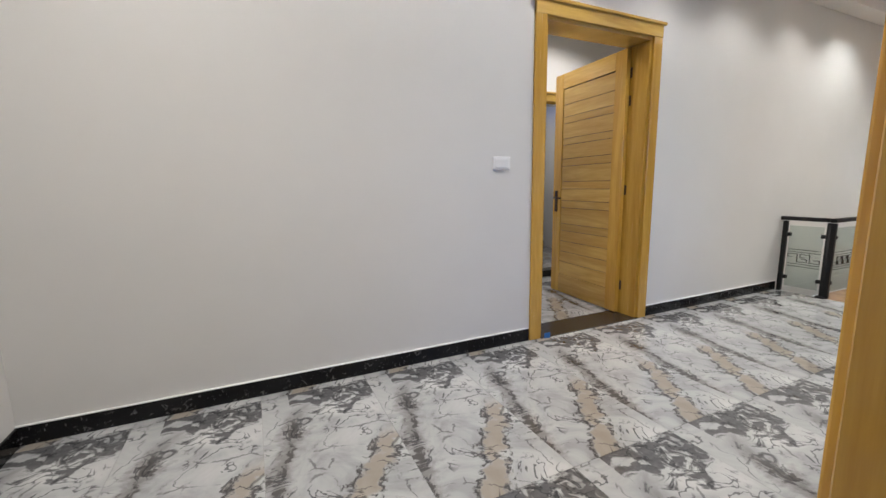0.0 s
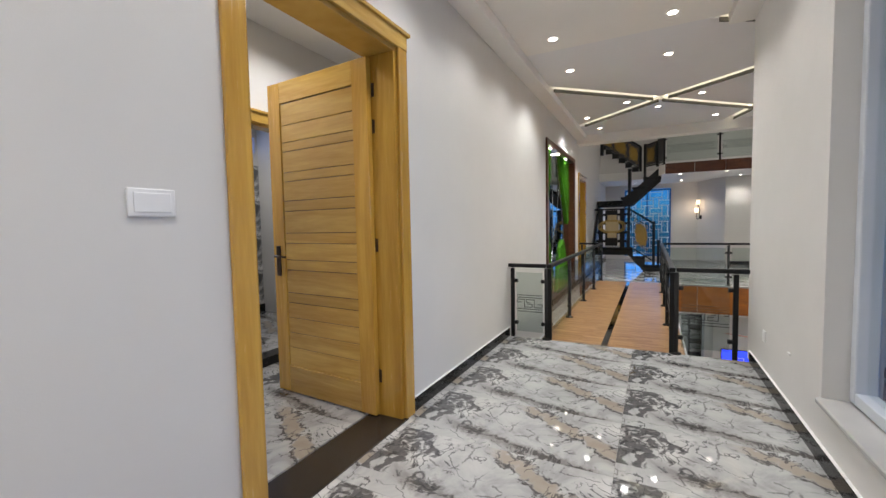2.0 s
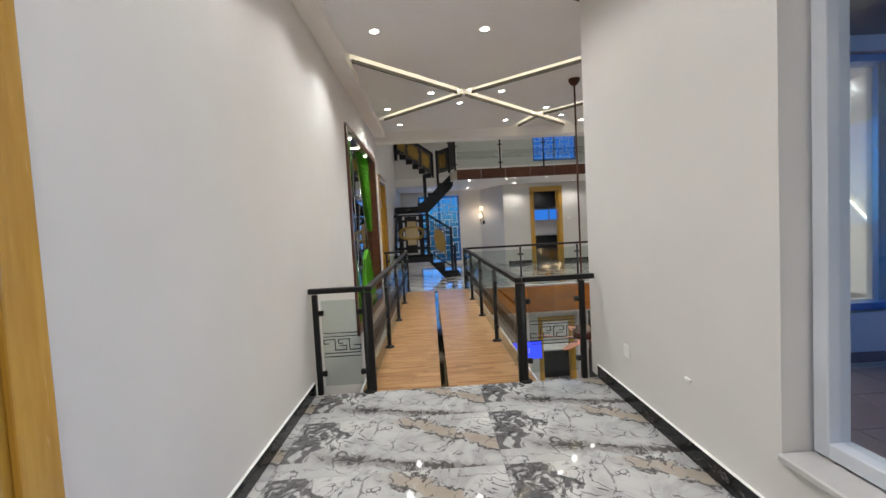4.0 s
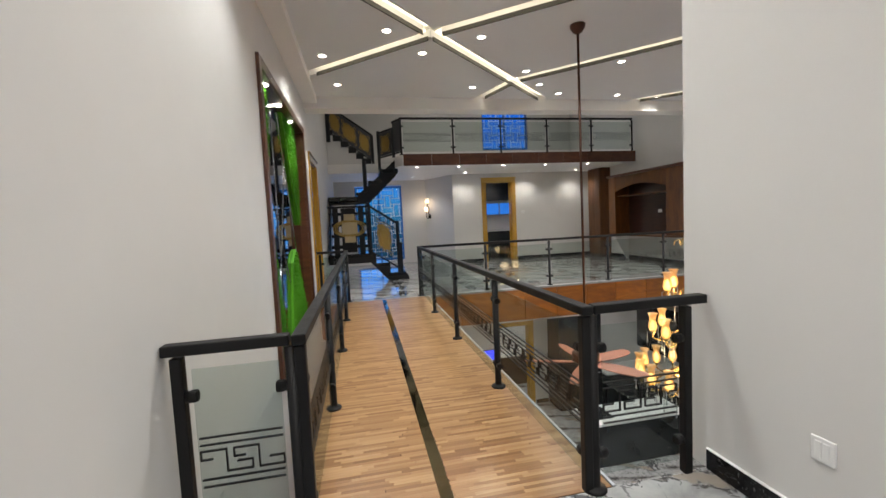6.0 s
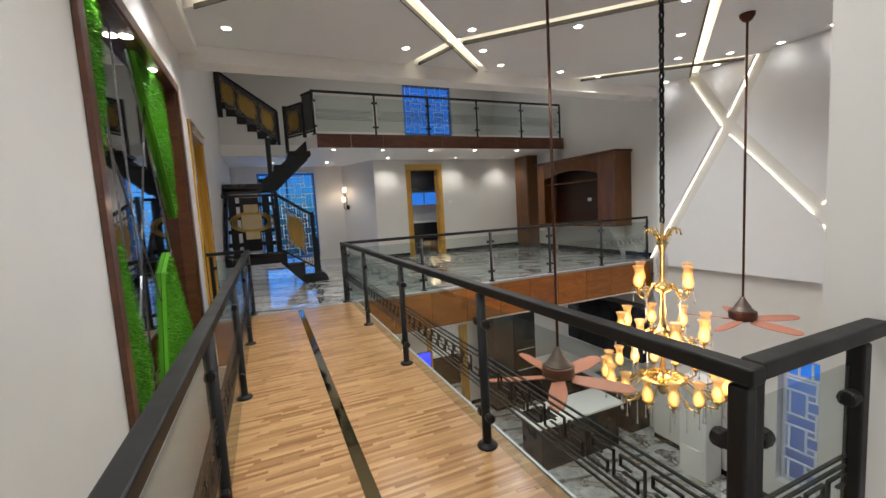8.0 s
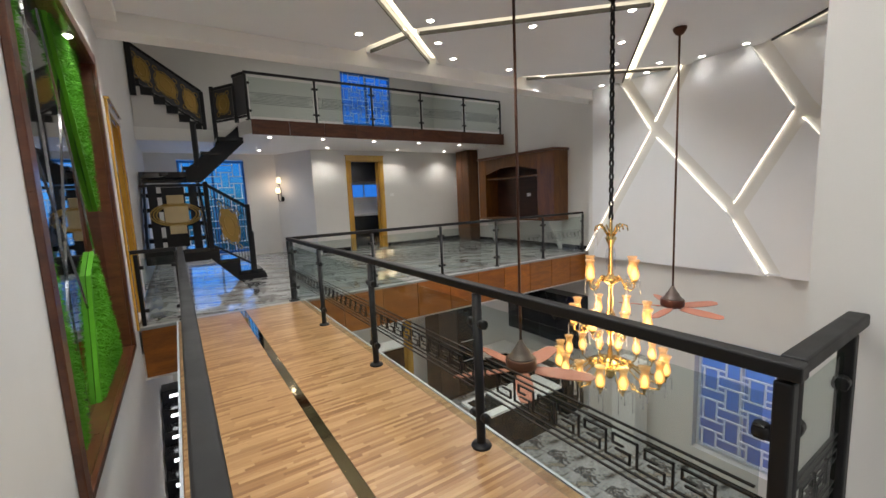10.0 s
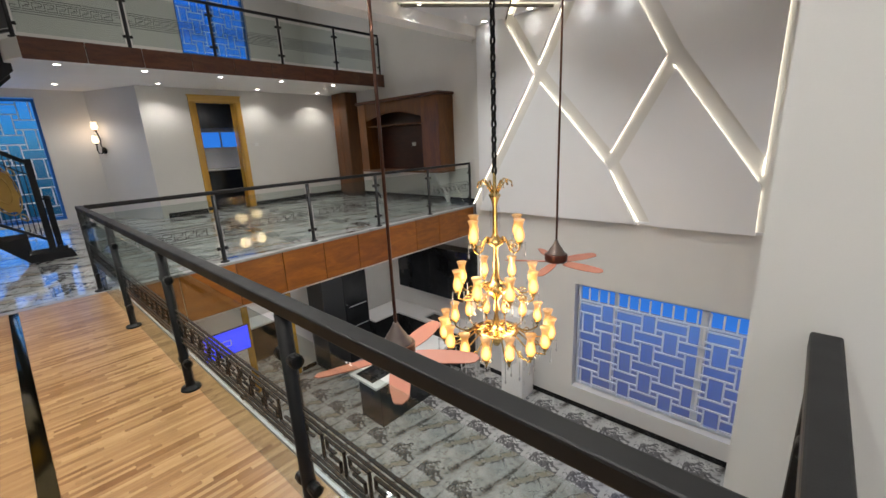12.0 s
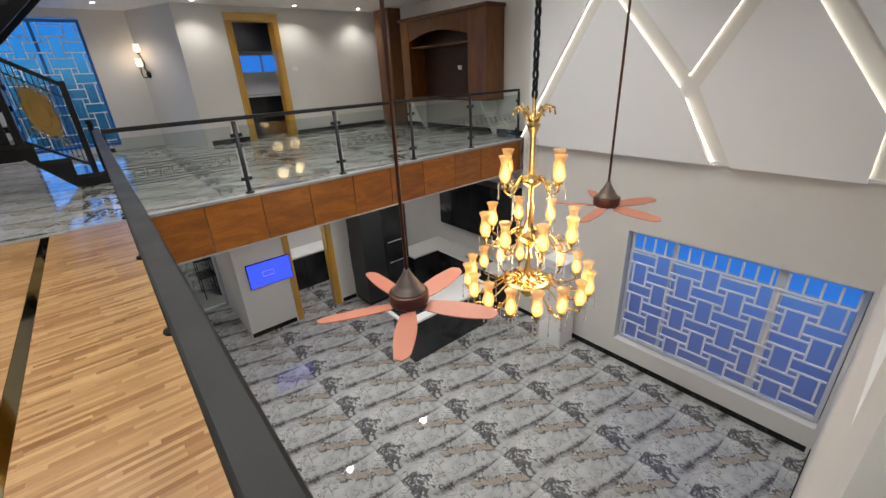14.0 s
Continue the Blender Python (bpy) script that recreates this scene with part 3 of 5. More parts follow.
def railing(posts, label, heavy=(), ends=(0.0, 0.0), z=0.0, patterned=True):
    """A straight run of railing over a list of (x, y) posts; heavy posts are square corner posts."""
    a, b = Vector((*posts[0], 0)), Vector((*posts[-1], 0))
    way = (b - a).normalized()
    turn = math.degrees(math.atan2(way.y, way.x))
    rail = thing("railing", (a.x, a.y, z), label, "railing", "railings")
    rail.rotation_euler = (0, 0, radians(turn))
    total = (b - a).length
    part("handrail", box(-ends[0], -0.027, RAIL - 0.042, total + ends[1], 0.027, RAIL, 0.006, 2), BLACK, rail)
    places = [(Vector((*p, 0)) - a).length for p in posts]
    for k, d in enumerate(places):
        if k in heavy:
            post = part("post", box(d - 0.021, -0.021, 0.0, d + 0.021, 0.021, RAIL - 0.05, 0.006, 2), BLACK, rail)
        else:
            post = part("post", turned([(0.052, 0.0), (0.054, 0.006), (0.048, 0.016), (0.026, 0.02), (0.024, 0.03), (0.024, RAIL - 0.05)], d, 0, 16), BLACK, rail)
        for h in (0.17, 0.66):
            for s in (-1, 1):
                if 0 <= k + (s - 1) / 2 < len(places) - 1:
                    part("clamp", put_box(put_tube(bmesh.new(), [(d + s * 0.02, 0, h), (d + s * 0.06, 0, h)], 0.021, 12), d + s * 0.045 - 0.016, -0.018, h - 0.02, d + s * 0.045 + 0.016, 0.018, h + 0.02, 0.005), BLACK, post, "black glass clamp")
    for p, q in zip(places, places[1:]):
        pane = part("pane", box(p + 0.045, -0.004, 0.07, q - 0.045, 0.004, 0.76), GLASS, rail, "clear glass pane")
        if patterned:
            bm = key_band(q - p - 0.09, 0.305)
            bmesh.ops.translate(bm, verts=bm.verts[:], vec=(p + 0.045, 0, 0))
            part("key_pattern", bm, BLACK, pane, "black key pattern lines")
    return rail


PX = [5.525, 6.75, 8.07, 9.41, 10.77]
LBL = "black metal railing with clamped clear glass and a key pattern"
railing([(x, 0.94) for x in PX], LBL, (0,), (0.036, 0.0))
railing([(x, 2.14) for x in PX], LBL, (0,), (0.036, 0.0))
railing([(5.525, 0.904), (5.525, 0.42)], "short black metal and glass railing return to the wall", (1,), (0.0, 0.10))
railing([(5.525, 2.176), (5.525, 2.57)], "short black metal and glass railing return to the wall", (1,), (0.0, 0.045))
railing([(10.77, 2.18), (10.77, 2.56)], "short black metal and glass railing return to the wall", (1,), (0.0, 0.05))
railing([(10.77, 0.904), (10.77, -0.25), (10.77, -1.46), (10.77, -2.65), (10.77, -3.85), (10.77, -5.05)], "black metal railing with clamped glass along the gallery edge", (), (0.0, 0.0))
railing([(13.47, 0.84), (13.47, -0.40), (13.47, -1.60), (13.47, -2.81), (13.47, -4.03), (13.47, -5.2)], "black metal railing with clamped glass along the mezzanine edge", (), (0.03, 0.0), MZ)

# ---- wooden fascias ----
fascia = thing("gallery_fascia", (XG, 0, 0), "walnut veneered panels along the gallery edge", "fascia")
cutsY = [2.6, 1.75, 0.9, 0.28, -0.33, -0.93, -1.55, -2.15, -2.75, -3.4, -4.0, -4.55, -5.05]
for a, b in zip(cutsY, cutsY[1:]):
    part("panel", box(-0.03, b + 0.004, -0.58, -0.002, a - 0.004, -0.03, 0.003), WALNUT, fascia)
part("capping", box(-0.04, -5.05, -0.03, 0.06, 2.6, 0.002, 0.004), painted("grey_stone_edge", (0.24, 0.24, 0.24), 0.3, 0.3, 30, 0.03), fascia, "grey stone edge capping")
structure("slab_edge_gallery", box(XG, YH, -0.56, XG + 0.2, YL, -0.3), CEILING, "white painted slab edge", "ceiling")
mez = thing("mezzanine_fascia", (13.42, 0, SOFFIT_Z - 0.02), "dark walnut veneered panels along the mezzanine edge", "fascia")
cutsY = [0.82, 0.15, -0.52, -1.19, -1.86, -2.53, -3.2, -3.87, -4.54, -5.25]
for a, b in zip(cutsY, cutsY[1:]):
    part("panel", box(-0.03, b + 0.004, 0.0, -0.002, a - 0.004, 0.27, 0.003), DARKRED, mez)

# ---- skirtings ----
def skirting(*rows):
    for r in rows:
        structure("baseboard", box(*r, 0.003), SKIRT, "polished black stone skirting", "skirting")


for x0, x1, y, s in ((-1.12, 1.985, YL, -1), (3.335, XE, YL, -1), (1.0, XE, YR, 1)):
    structure("trim", box(x0, min(y, y + s * 0.016), 0.1005, x1, max(y, y + s * 0.016), 0.107, 0.002), WHITE, "thin white line along the top of the skirting", "trim")
skirting((-1.12, YL - 0.014, 0, 1.985, YL - 0.001, 0.10), (3.335, YL - 0.014, 0, XE, YL - 0.001, 0.10), (-1.119, YR, 0, -1.106, YL - 0.02, 0.10),
         (1.0, YR + 0.001, 0, XE, YR + 0.014, 0.10), (-1.10, YR + 0.001, 0, -0.38, YR + 0.014, 0.10),
         (XF + 0.05, YH + 0.001, FLOOR0, 10.6, YH + 0.014, FLOOR0 + 0.10), (XF + 0.001, YH, FLOOR0, XF + 0.014, 0.05, FLOOR0 + 0.10),
         (XBACK - 0.014, YG, 0, XBACK - 0.001, -2.74, 0.10), (XBACK - 0.014, -1.66, 0, XBACK - 0.001, -0.9, 0.10), (XG + 0.1, YG + 0.001, 0, XBACK, YG + 0.014, 0.10),
         (11.74, YL - 0.014, 0, XEND, YL - 0.001, 0.10))


# ---- doors ----
def casing(name, x0, x1, top, y, side, depth, wide=0.11, label="varnished pine door frame with wide casings"):
    """A door frame in a wall along x: jambs through the wall, casings on the face y that look towards side (-1 or 1)."""
    f = thing(name, ((x0 + x1) / 2, y, 0), label, "door frame")
    w = (x1 - x0) / 2
    ya, yb = (0.0, -side * depth)
    ya, yb = min(ya, yb), max(ya, yb)
    for s in (-1, 1):
        part("jamb", box(min(s * w, s * (w - 0.045)), ya, 0, max(s * w, s * (w - 0.045)), yb, top - 0.045, 0.003), PINE, f)
        part("casing", box(min(s * (w - 0.02), s * (w + wide)), min(0.001 * side, 0.024 * side), 0, max(s * (w - 0.02), s * (w + wide)), max(0.001 * side, 0.024 * side), top + wide, 0.006, 2), PINE, f)
    part("head", box(-w, ya, top - 0.045, w, yb, top, 0.003), PINE_X, f)
    part("casing", box(-w + 0.02 - wide - 0.02, min(0.002 * side, 0.028 * side), top - 0.02, w - 0.02 + wide + 0.02, max(0.002 * side, 0.028 * side), top + wide + 0.004, 0.006, 2), PINE_X, f)
    part("cornice", box(-w - wide - 0.02, min(0.0, 0.045 * side), top + wide - 0.008, w + wide + 0.02, max(0.0, 0.045 * side), top + wide + 0.016, 0.006, 2), PINE_X, f, "projecting top moulding")
    return f


casing("door_frame", 2.075, 3.245, 2.50, YL, -1, 0.24, 0.085)
structure("door_threshold", box(2.10, YL - 0.03, -0.011, 3.235, YL + 0.26, 0.006, 0.003), THRESH, "dark brown granite threshold", "threshold")

HANDLE = painted("antique_bronze", (0.09, 0.065, 0.05), 0.35, 0.2, 80, 0.1, 0.9)
LEAF_W, LEAF_H = 1.03, 2.43
leaf = thing("door", (3.176, YL + 0.185, 0.012), "open varnished pine door with horizontal plank panel", "door")
leaf.rotation_euler = (0, 0, radians(86))
for a, b in ((0.0, 0.135), (LEAF_W - 0.135, LEAF_W)):
    part("stile", box(a, -0.022, 0, b, 0.022, LEAF_H, 0.004, 2), PINE, leaf)
for a, b in ((0.0, 0.21), (LEAF_H - 0.16, LEAF_H)):
    part("rail", box(0.136, -0.0215, a, LEAF_W - 0.136, 0.0215, b, 0.004, 2), PINE_X, leaf)
rows = [0.21, 0.36, 0.48, 0.60, 0.72, 0.80, 0.98, 1.06, 1.19, 1.27, 1.44, 1.52, 1.67, 1.74, 1.90, 1.97, 2.10, 2.264]
for a, b in zip(rows, rows[1:]):
    part("plank", box(0.137, -0.013, a + 0.002, LEAF_W - 0.137, 0.013, b - 0.002, 0.003, 2), PINE_X, leaf)
part("backing", box(0.136, -0.005, 0.20, LEAF_W - 0.136, 0.005, LEAF_H - 0.15), DARKWOOD, leaf, "dark seams between the planks")
for z in (0.27, 1.18, 1.98, 2.22):
    hinge = part("hinge", boxes((-0.022, -0.0265, z - 0.045, -0.004, -0.0225, z + 0.045), (0.004, -0.0265, z - 0.045, 0.026, -0.0225, z + 0.045)), HANDLE, leaf, "dark bronze hinge")
    part("pin", tube([(0.0, -0.029, z - 0.05), (0.0, -0.029, z + 0.05)], 0.006), HANDLE, hinge)
for s in (-1, 1):
    plate = part("handle_plate", box(LEAF_W - 0.09, min(s * 0.0225, s * 0.03), 0.93, LEAF_W - 0.04, max(s * 0.0225, s * 0.03), 1.17, 0.004, 2), HANDLE, leaf, "dark bronze lock plate")
    part("lever", put_tube(tube([(LEAF_W - 0.065, s * 0.028, 1.09), (LEAF_W - 0.065, s * 0.065, 1.09)], 0.010), [(LEAF_W - 0.065, s * 0.062, 1.09), (LEAF_W - 0.19, s * 0.062, 1.085)], 0.009), HANDLE, plate)


def switch_plate(at, face, wide=0.15, high=0.088, gangs=4, label="white plastic light switch plate on the wall"):
    """A switch plate; face: degrees that its front is turned round z (0 looks along -y)."""
    ob = thing("light_switch", at, label, "light switch")
    ob.rotation_euler = (0, 0, radians(face))
    part("plate", box(-wide / 2, -0.009, -high / 2, wide / 2, 0.0, high / 2, 0.004, 2), WHITE, ob)
    step = (wide - 0.03) / gangs
    for k in range(gangs):
        x = -wide / 2 + 0.015 + k * step
        part("rocker", box(x + 0.002, -0.0125, -high / 2 + 0.014, x + step - 0.002, -0.008, high / 2 - 0.014, 0.002), WHITE, ob)
    return ob


switch_plate((1.715, YL, 1.413), 0, 0.15, 0.094, 1)
switch_plate((5.02, YR, 0.37), 180, 0.082, 0.092, 2, "white plastic wall socket low on the wall")
switch_plate((XBACK, -2.95, 1.42), -90, 0.12, 0.08, 3)
switch_plate((4.35, YR, 0.42), 180, 0.05, 0.02, 1, "small white cable outlet low on the wall")

tape = thing("tape_piece", (2.155, YL - 0.034, 0.0), "small piece of blue tape at the foot of the door frame", "tape")
part("strip", box(-0.03, -0.004, 0.0, 0.03, 0.0, 0.045, 0.001), BLUE, tape)

# doorway in which the walk begins
casing("door_frame", -0.25, 0.865, 2.50, YR, 1, 0.24)
structure("floor_start_room", box(-1.12, -1.0, -0.3, 1.2, YR, -0.002), MARBLE, "glossy white marble-print floor", "floor")
structure("wall_start_room", boxes((1.2, -1.0, 0, 1.3, 0.06, CEIL), (-1.12, -1.1, 0, 1.3, -1.0, CEIL)), WALL, "off-white painted plaster wall", "wall")
structure("ceiling_start_room", box(-1.12, -1.1, CEIL, 1.3, 0.06, CEIL + 0.1), CEILING, "white painted ceiling", "ceiling")

# ---- bedroom behind the open door, and its bathroom ----
structure("floor_bedroom", box(0.5, YL + 0.2, -0.3, 5.4, 8.0, -0.012), GROUT, "glossy white marble-print floor", "floor")
structure("wall_bedroom_west", box(0.4, YL + 0.2, 0, 0.5, 8.0, CEIL), WALL, "off-white painted plaster wall", "wall")
structure("wall_bedroom_east", box(5.4, YL + 0.2, 0, 5.5, 8.0, CEIL), WALL, "off-white painted plaster wall", "wall")
structure("wall_bedroom_back", wall_with("x", 4.42, 4.57, 0.5, 5.4, 0, CEIL, [(3.30, 4.22, 0.0, 2.33)]), WALL, "off-white painted plaster wall", "wall")
casing("door_frame", 3.30, 4.22, 2.33, 4.42, -1, 0.15, 0.08)
structure("door_threshold", box(3.346, 4.40, -0.011, 4.174, 4.58, 0.085, 0.004), SKIRT, "raised black stone threshold of the bathroom", "threshold")
structure("ceiling_bedroom", box(0.5, YL + 0.2, CEIL, 5.4, 8.0, CEIL + 0.1), CEILING, "white painted ceiling", "ceiling")
structure("wall_bathroom", wall_with("x", 6.7, 6.8, 0.5, 5.4, 0, CEIL, [(3.9, 5.35, 2.50, 2.76)]), WALL, "off-white plaster wall with a high window", "wall")
structure("baseboard_bathroom", box(0.5, 6.672, 0, 5.4, 6.684, 0.12), SKIRT, "polished black stone skirting", "skirting")
structure("window_bathroom", box(3.9, 6.74, 2.50, 5.35, 6.75, 2.76), BLUE_DAY, "high bathroom window glowing blue in place of dusk sky", "window")
for i in range(5):
    for j in range(4):
        t = new("wall_tile", mesh_of("wall_tile", box(0, -0.012, 0, 0.598, 0, 0.548, 0.002), BATH_TILE))
        t.location = (2.4 + 0.6 * i, 6.699, 0.12 + 0.55 * j)
        t.parent = bpy.data.objects["wall_bathroom"]
for x, y in ((2.4, 3.7), (3.7, 3.75), (4.3, 6.0)):
    copy_thing(first, pose(x, y, CEIL))
    lamp("spot", "SPOT", pose(x, y, CEIL - 0.02), SPOT_WATTS * 1.6, LIGHT, size=150, blend=0.7)

# ---- corridor window and the terrace outside ----
def window_frame(name, at, turn, wide, high, mullions, material, label, pane=True, bar_w=0.06, depth=0.09, glass=None):
    """A framed window in a wall along x, seen from -y before turning; mullions: shares of the width."""
    ob = thing(name, at, label, "window")
    ob.rotation_euler = (0, 0, radians(turn))
    for a, b in ((0, bar_w), (wide - bar_w, wide)):
        part("frame", box(a, -depth / 2, 0, b, depth / 2, high, 0.004), material, ob)
    for a, b in ((0, bar_w), (high - bar_w, high)):
        part("frame", box(bar_w, -depth / 2, a, wide - bar_w, depth / 2, b, 0.004), material, ob)
    stops = [0.0, *mullions, 1.0]
    for m in mullions:
        part("mullion", box(m * wide - bar_w / 2, -depth / 2 + 0.01, bar_w, m * wide + bar_w / 2, depth / 2 - 0.01, high - bar_w, 0.004), material, ob)
    if pane:
        for a, b in zip(stops, stops[1:]):
            g = part("pane", box(a * wide + 0.02, -0.003, 0.02, b * wide - 0.02, 0.003, high - 0.02), glass or WINDOW_GLASS, ob, "glass pane")
            g.visible_shadow = False
    return ob


window_frame("window_corridor", (1.32, 0.15, 0.36), 0, 2.44, 2.37, [0.5], ALU, "white aluminium framed corridor window")
structure("window_sill_corridor", box(1.31, 0.07, 0.3205, 3.77, YR + 0.03, 0.352, 0.006), painted("grey_veined_sill", (0.50, 0.50, 0.50), 0.18, 0.15, 14, 0.03), "white marble window sill", "sill")
# Outer frame is pale metal; the blue dusk light is put into its colour.
window_frame("window_terrace", (5.49, -0.17, 0.44), -90, 3.71, 2.04, [0.31, 0.52, 0.76], BLUE, "window between terrace and hall, frame coloured as if lit by blue dusk")
window_frame("window_hall_lining", (5.59, -0.17, 0.44), -90, 3.71, 2.04, [0.31, 0.52, 0.76], ALU, "pale grey inner frame of the terrace window", False, 0.064, 0.07)
structure("floor_terrace", box(0.5, -5.0, -0.3, 5.44, 0.06, 0.0), GROUT, "purple-brown paved terrace floor", "floor")
structure("wall_terrace", box(0.5, -5.2, -0.3, 5.3, -5.0, 1.0), WALL, "low terrace parapet wall", "wall")
structure("wall_terrace_side", box(1.31, -5.0, 0, 1.5, 0.06, CEIL), WALL, "outer terrace wall", "wall")
structure("roof_terrace", boxes((1.5, -5.2, 2.62, 5.43, 0.04, 2.8)), DARKWOOD, "dark wooden terrace canopy", "ceiling")
lamp("terrace_daylight", "AREA", pose(3.4, -5.05, 1.8, 90, 0, 0), 34.0, (0.05, 0.26, 1.0), size=3.7, size_y=1.55)
for k in range(9):
    for j in range(12):
        t = new("paving_tile", mesh_of("paving_tile", box(0, 0, 0, 0.42, 0.42, 0.011, 0.002), TERRACE))
        t.location = (1.5 + k * 0.425, -5.0 + j * 0.425, 0.001)
        t.parent = bpy.data.objects["floor_terrace"]
for j in range(12):
    t = new("skirting_tile", mesh_of("skirting_tile", box(-0.012, 0, 0.012, 0.0, 0.42, 0.10, 0.002), TERRACE))
    t.location = (5.438, -5.0 + j * 0.425, 0)
    t.parent = bpy.data.objects["wall_hall_front"]

# ---- mirrored niche with artificial grass ----
JOINT = painted("bevelled_mirror_edge", (0.45, 0.47, 0.50), 0.12, 0.1, 20, 0.0, 1.0)
niche = thing("mirror_panel", (7.5, YL, 0.0), "dark wood framed mirror panel with green grass strips", "wall panel")
NW, NH, ND = 2.48, 2.60, 0.20
part("back", box(0.0, 0.115, 0.0, NW, 0.135, NH), DARKWOOD, niche)
for a, b in ((-0.07, 0.02), (NW - 0.02, NW + 0.07)):
    part("frame", box(a, -0.03, -0.03, b, 0.0, NH + 0.07, 0.006, 2), DARKRED, niche, "dark red-brown wooden frame")
for a, b in ((-0.03, 0.02), (NH - 0.02, NH + 0.07)):
    part("frame", box(0.021, -0.029, a, NW - 0.021, 0.0, b, 0.006, 2), DARKRED, niche, "dark red-brown wooden frame")
for a, b in ((0.0, 0.018), (NW - 0.018, NW)):
    part("reveal", box(a, 0.0, 0.0, b, 0.115, NH), DARKRED, niche)
part("reveal", box(0.018, 0.0, NH - 0.018, NW - 0.018, 0.115, NH), DARKWOOD, niche)
part("ledge", box(0.018, 0.0, 0.0, NW - 0.018, 0.115, 0.02), DARKRED, niche)
part("mirror", box(0.02, 0.100, 0.02, NW - 0.02, 0.114, NH - 0.02), MIRROR, niche, "tinted mirror sheets")
for a, b in (((0.05, 2.5), (1.75, 0.1)), ((1.75, 2.5), (0.45, 0.05)), ((0.62, 2.55), (0.62, 0.05)), ((1.25, 2.55), (1.95, 1.0)), ((1.95, 1.0), (1.25, 0.05)), ((0.9, 2.55), (0.9, 0.05)), ((0.05, 1.2), (0.62, 0.2))):
    part("trim", bar((a[0], 0.097, a[1]), (b[0], 0.097, b[1]), 0.006, 0.008, (0, 1, 0)), JOINT, niche, "thin bevelled mirror joint")
GRASS = painted("artificial_grass", (0.07, 0.26, 0.012), 0.7, 0.35, 60, 0.3, 0.0, 0.2)


def grass_piece(outline, seed):
    """A mat cut to an outline (x, z), with hundreds of short blades standing out of it."""
    rnd = random.Random(seed)
    bm = prism(outline, 0.070, 0.098, "y")
    n = len(outline)
    xs, zs = [p[0] for p in outline], [p[1] for p in outline]
    area = abs(sum(outline[i][0] * outline[(i + 1) % n][1] - outline[(i + 1) % n][0] * outline[i][1] for i in range(n))) / 2
    left = int(area * 9000)
    while left > 0:
        x, z = rnd.uniform(min(xs), max(xs)), rnd.uniform(min(zs), max(zs))
        inside = False
        for i in range(n):
            (xa, za), (xb, zb) = outline[i], outline[(i + 1) % n]
            if (za > z) != (zb > z) and x < (xb - xa) * (z - za) / (zb - za) + xa:
                inside = not inside
        if not inside:
            continue
        left -= 1
        tip = Vector((x + rnd.uniform(-0.02, 0.02), 0.070 - rnd.uniform(0.018, 0.035), z + rnd.uniform(-0.03, 0.01)))
        w = rnd.uniform(0.002, 0.004)
        a = rnd.uniform(0, 3.14)
        d = Vector((math.cos(a) * w, 0, math.sin(a) * w))
        base = Vector((x, 0.071, z))
        bm.faces.new([bm.verts.new(base - d), bm.verts.new(base + d), bm.verts.new(tip)])
    return bm


for k, shape in enumerate(([(0.06, 2.58), (0.62, 2.58), (0.52, 2.05), (0.22, 1.35), (0.06, 1.45)], [(1.35, 2.58), (2.25, 2.58), (2.30, 1.85), (2.2, 1.3), (1.75, 2.0)],
                            [(0.10, 0.02), (0.62, 0.02), (0.72, 0.35), (0.42, 1.15), (0.16, 1.2)], [(1.15, 0.02), (2.3, 0.02), (2.28, 0.18), (1.72, 1.0), (1.45, 0.85)])):
    part("grass_strip", grass_piece(shape, k), GRASS, niche, "bright green artificial grass")
for x in (0.45, 1.1, 1.8):
    part("downlight", turned([(0.0, -0.004), (0.035, -0.004), (0.042, 0.0), (0.042, 0.01)], x, 0.055, 16, NH - 0.022), LAMP_WHITE, niche, "small lit downlight")
    lamp("spot", "SPOT", pose(7.5 + x, YL + 0.045, NH - 0.04), 10.0, (1.0, 0.93, 0.82), size=120, blend=0.8)

casing("door_frame", 10.66, 11.62, 2.34, YL, -1, 0.20, 0.09)
sd = thing("door", (11.14, YL + 0.15, 0.01), "closed varnished pine door", "door")
part("leaf", box(-0.43, -0.02, 0, 0.43, 0.02, 2.28, 0.004), PINE, sd)

# ---- ceiling fans ----
def blade_outline(n=18):
    pts = []
    for k in range(n + 1):
        u = k / n
        pts.append((0.14 + 0.53 * u, 0.045 + 0.034 * math.sin(math.pi * min(1, u * 0.9 + 0.1)) if u < 0.82 else 0.062 * math.sqrt(max(0.0, 1 - ((u - 0.82) / 0.18) ** 2)) + 0.0005))
    return pts + [(x, -y) for x, y in pts[-2::-1]]


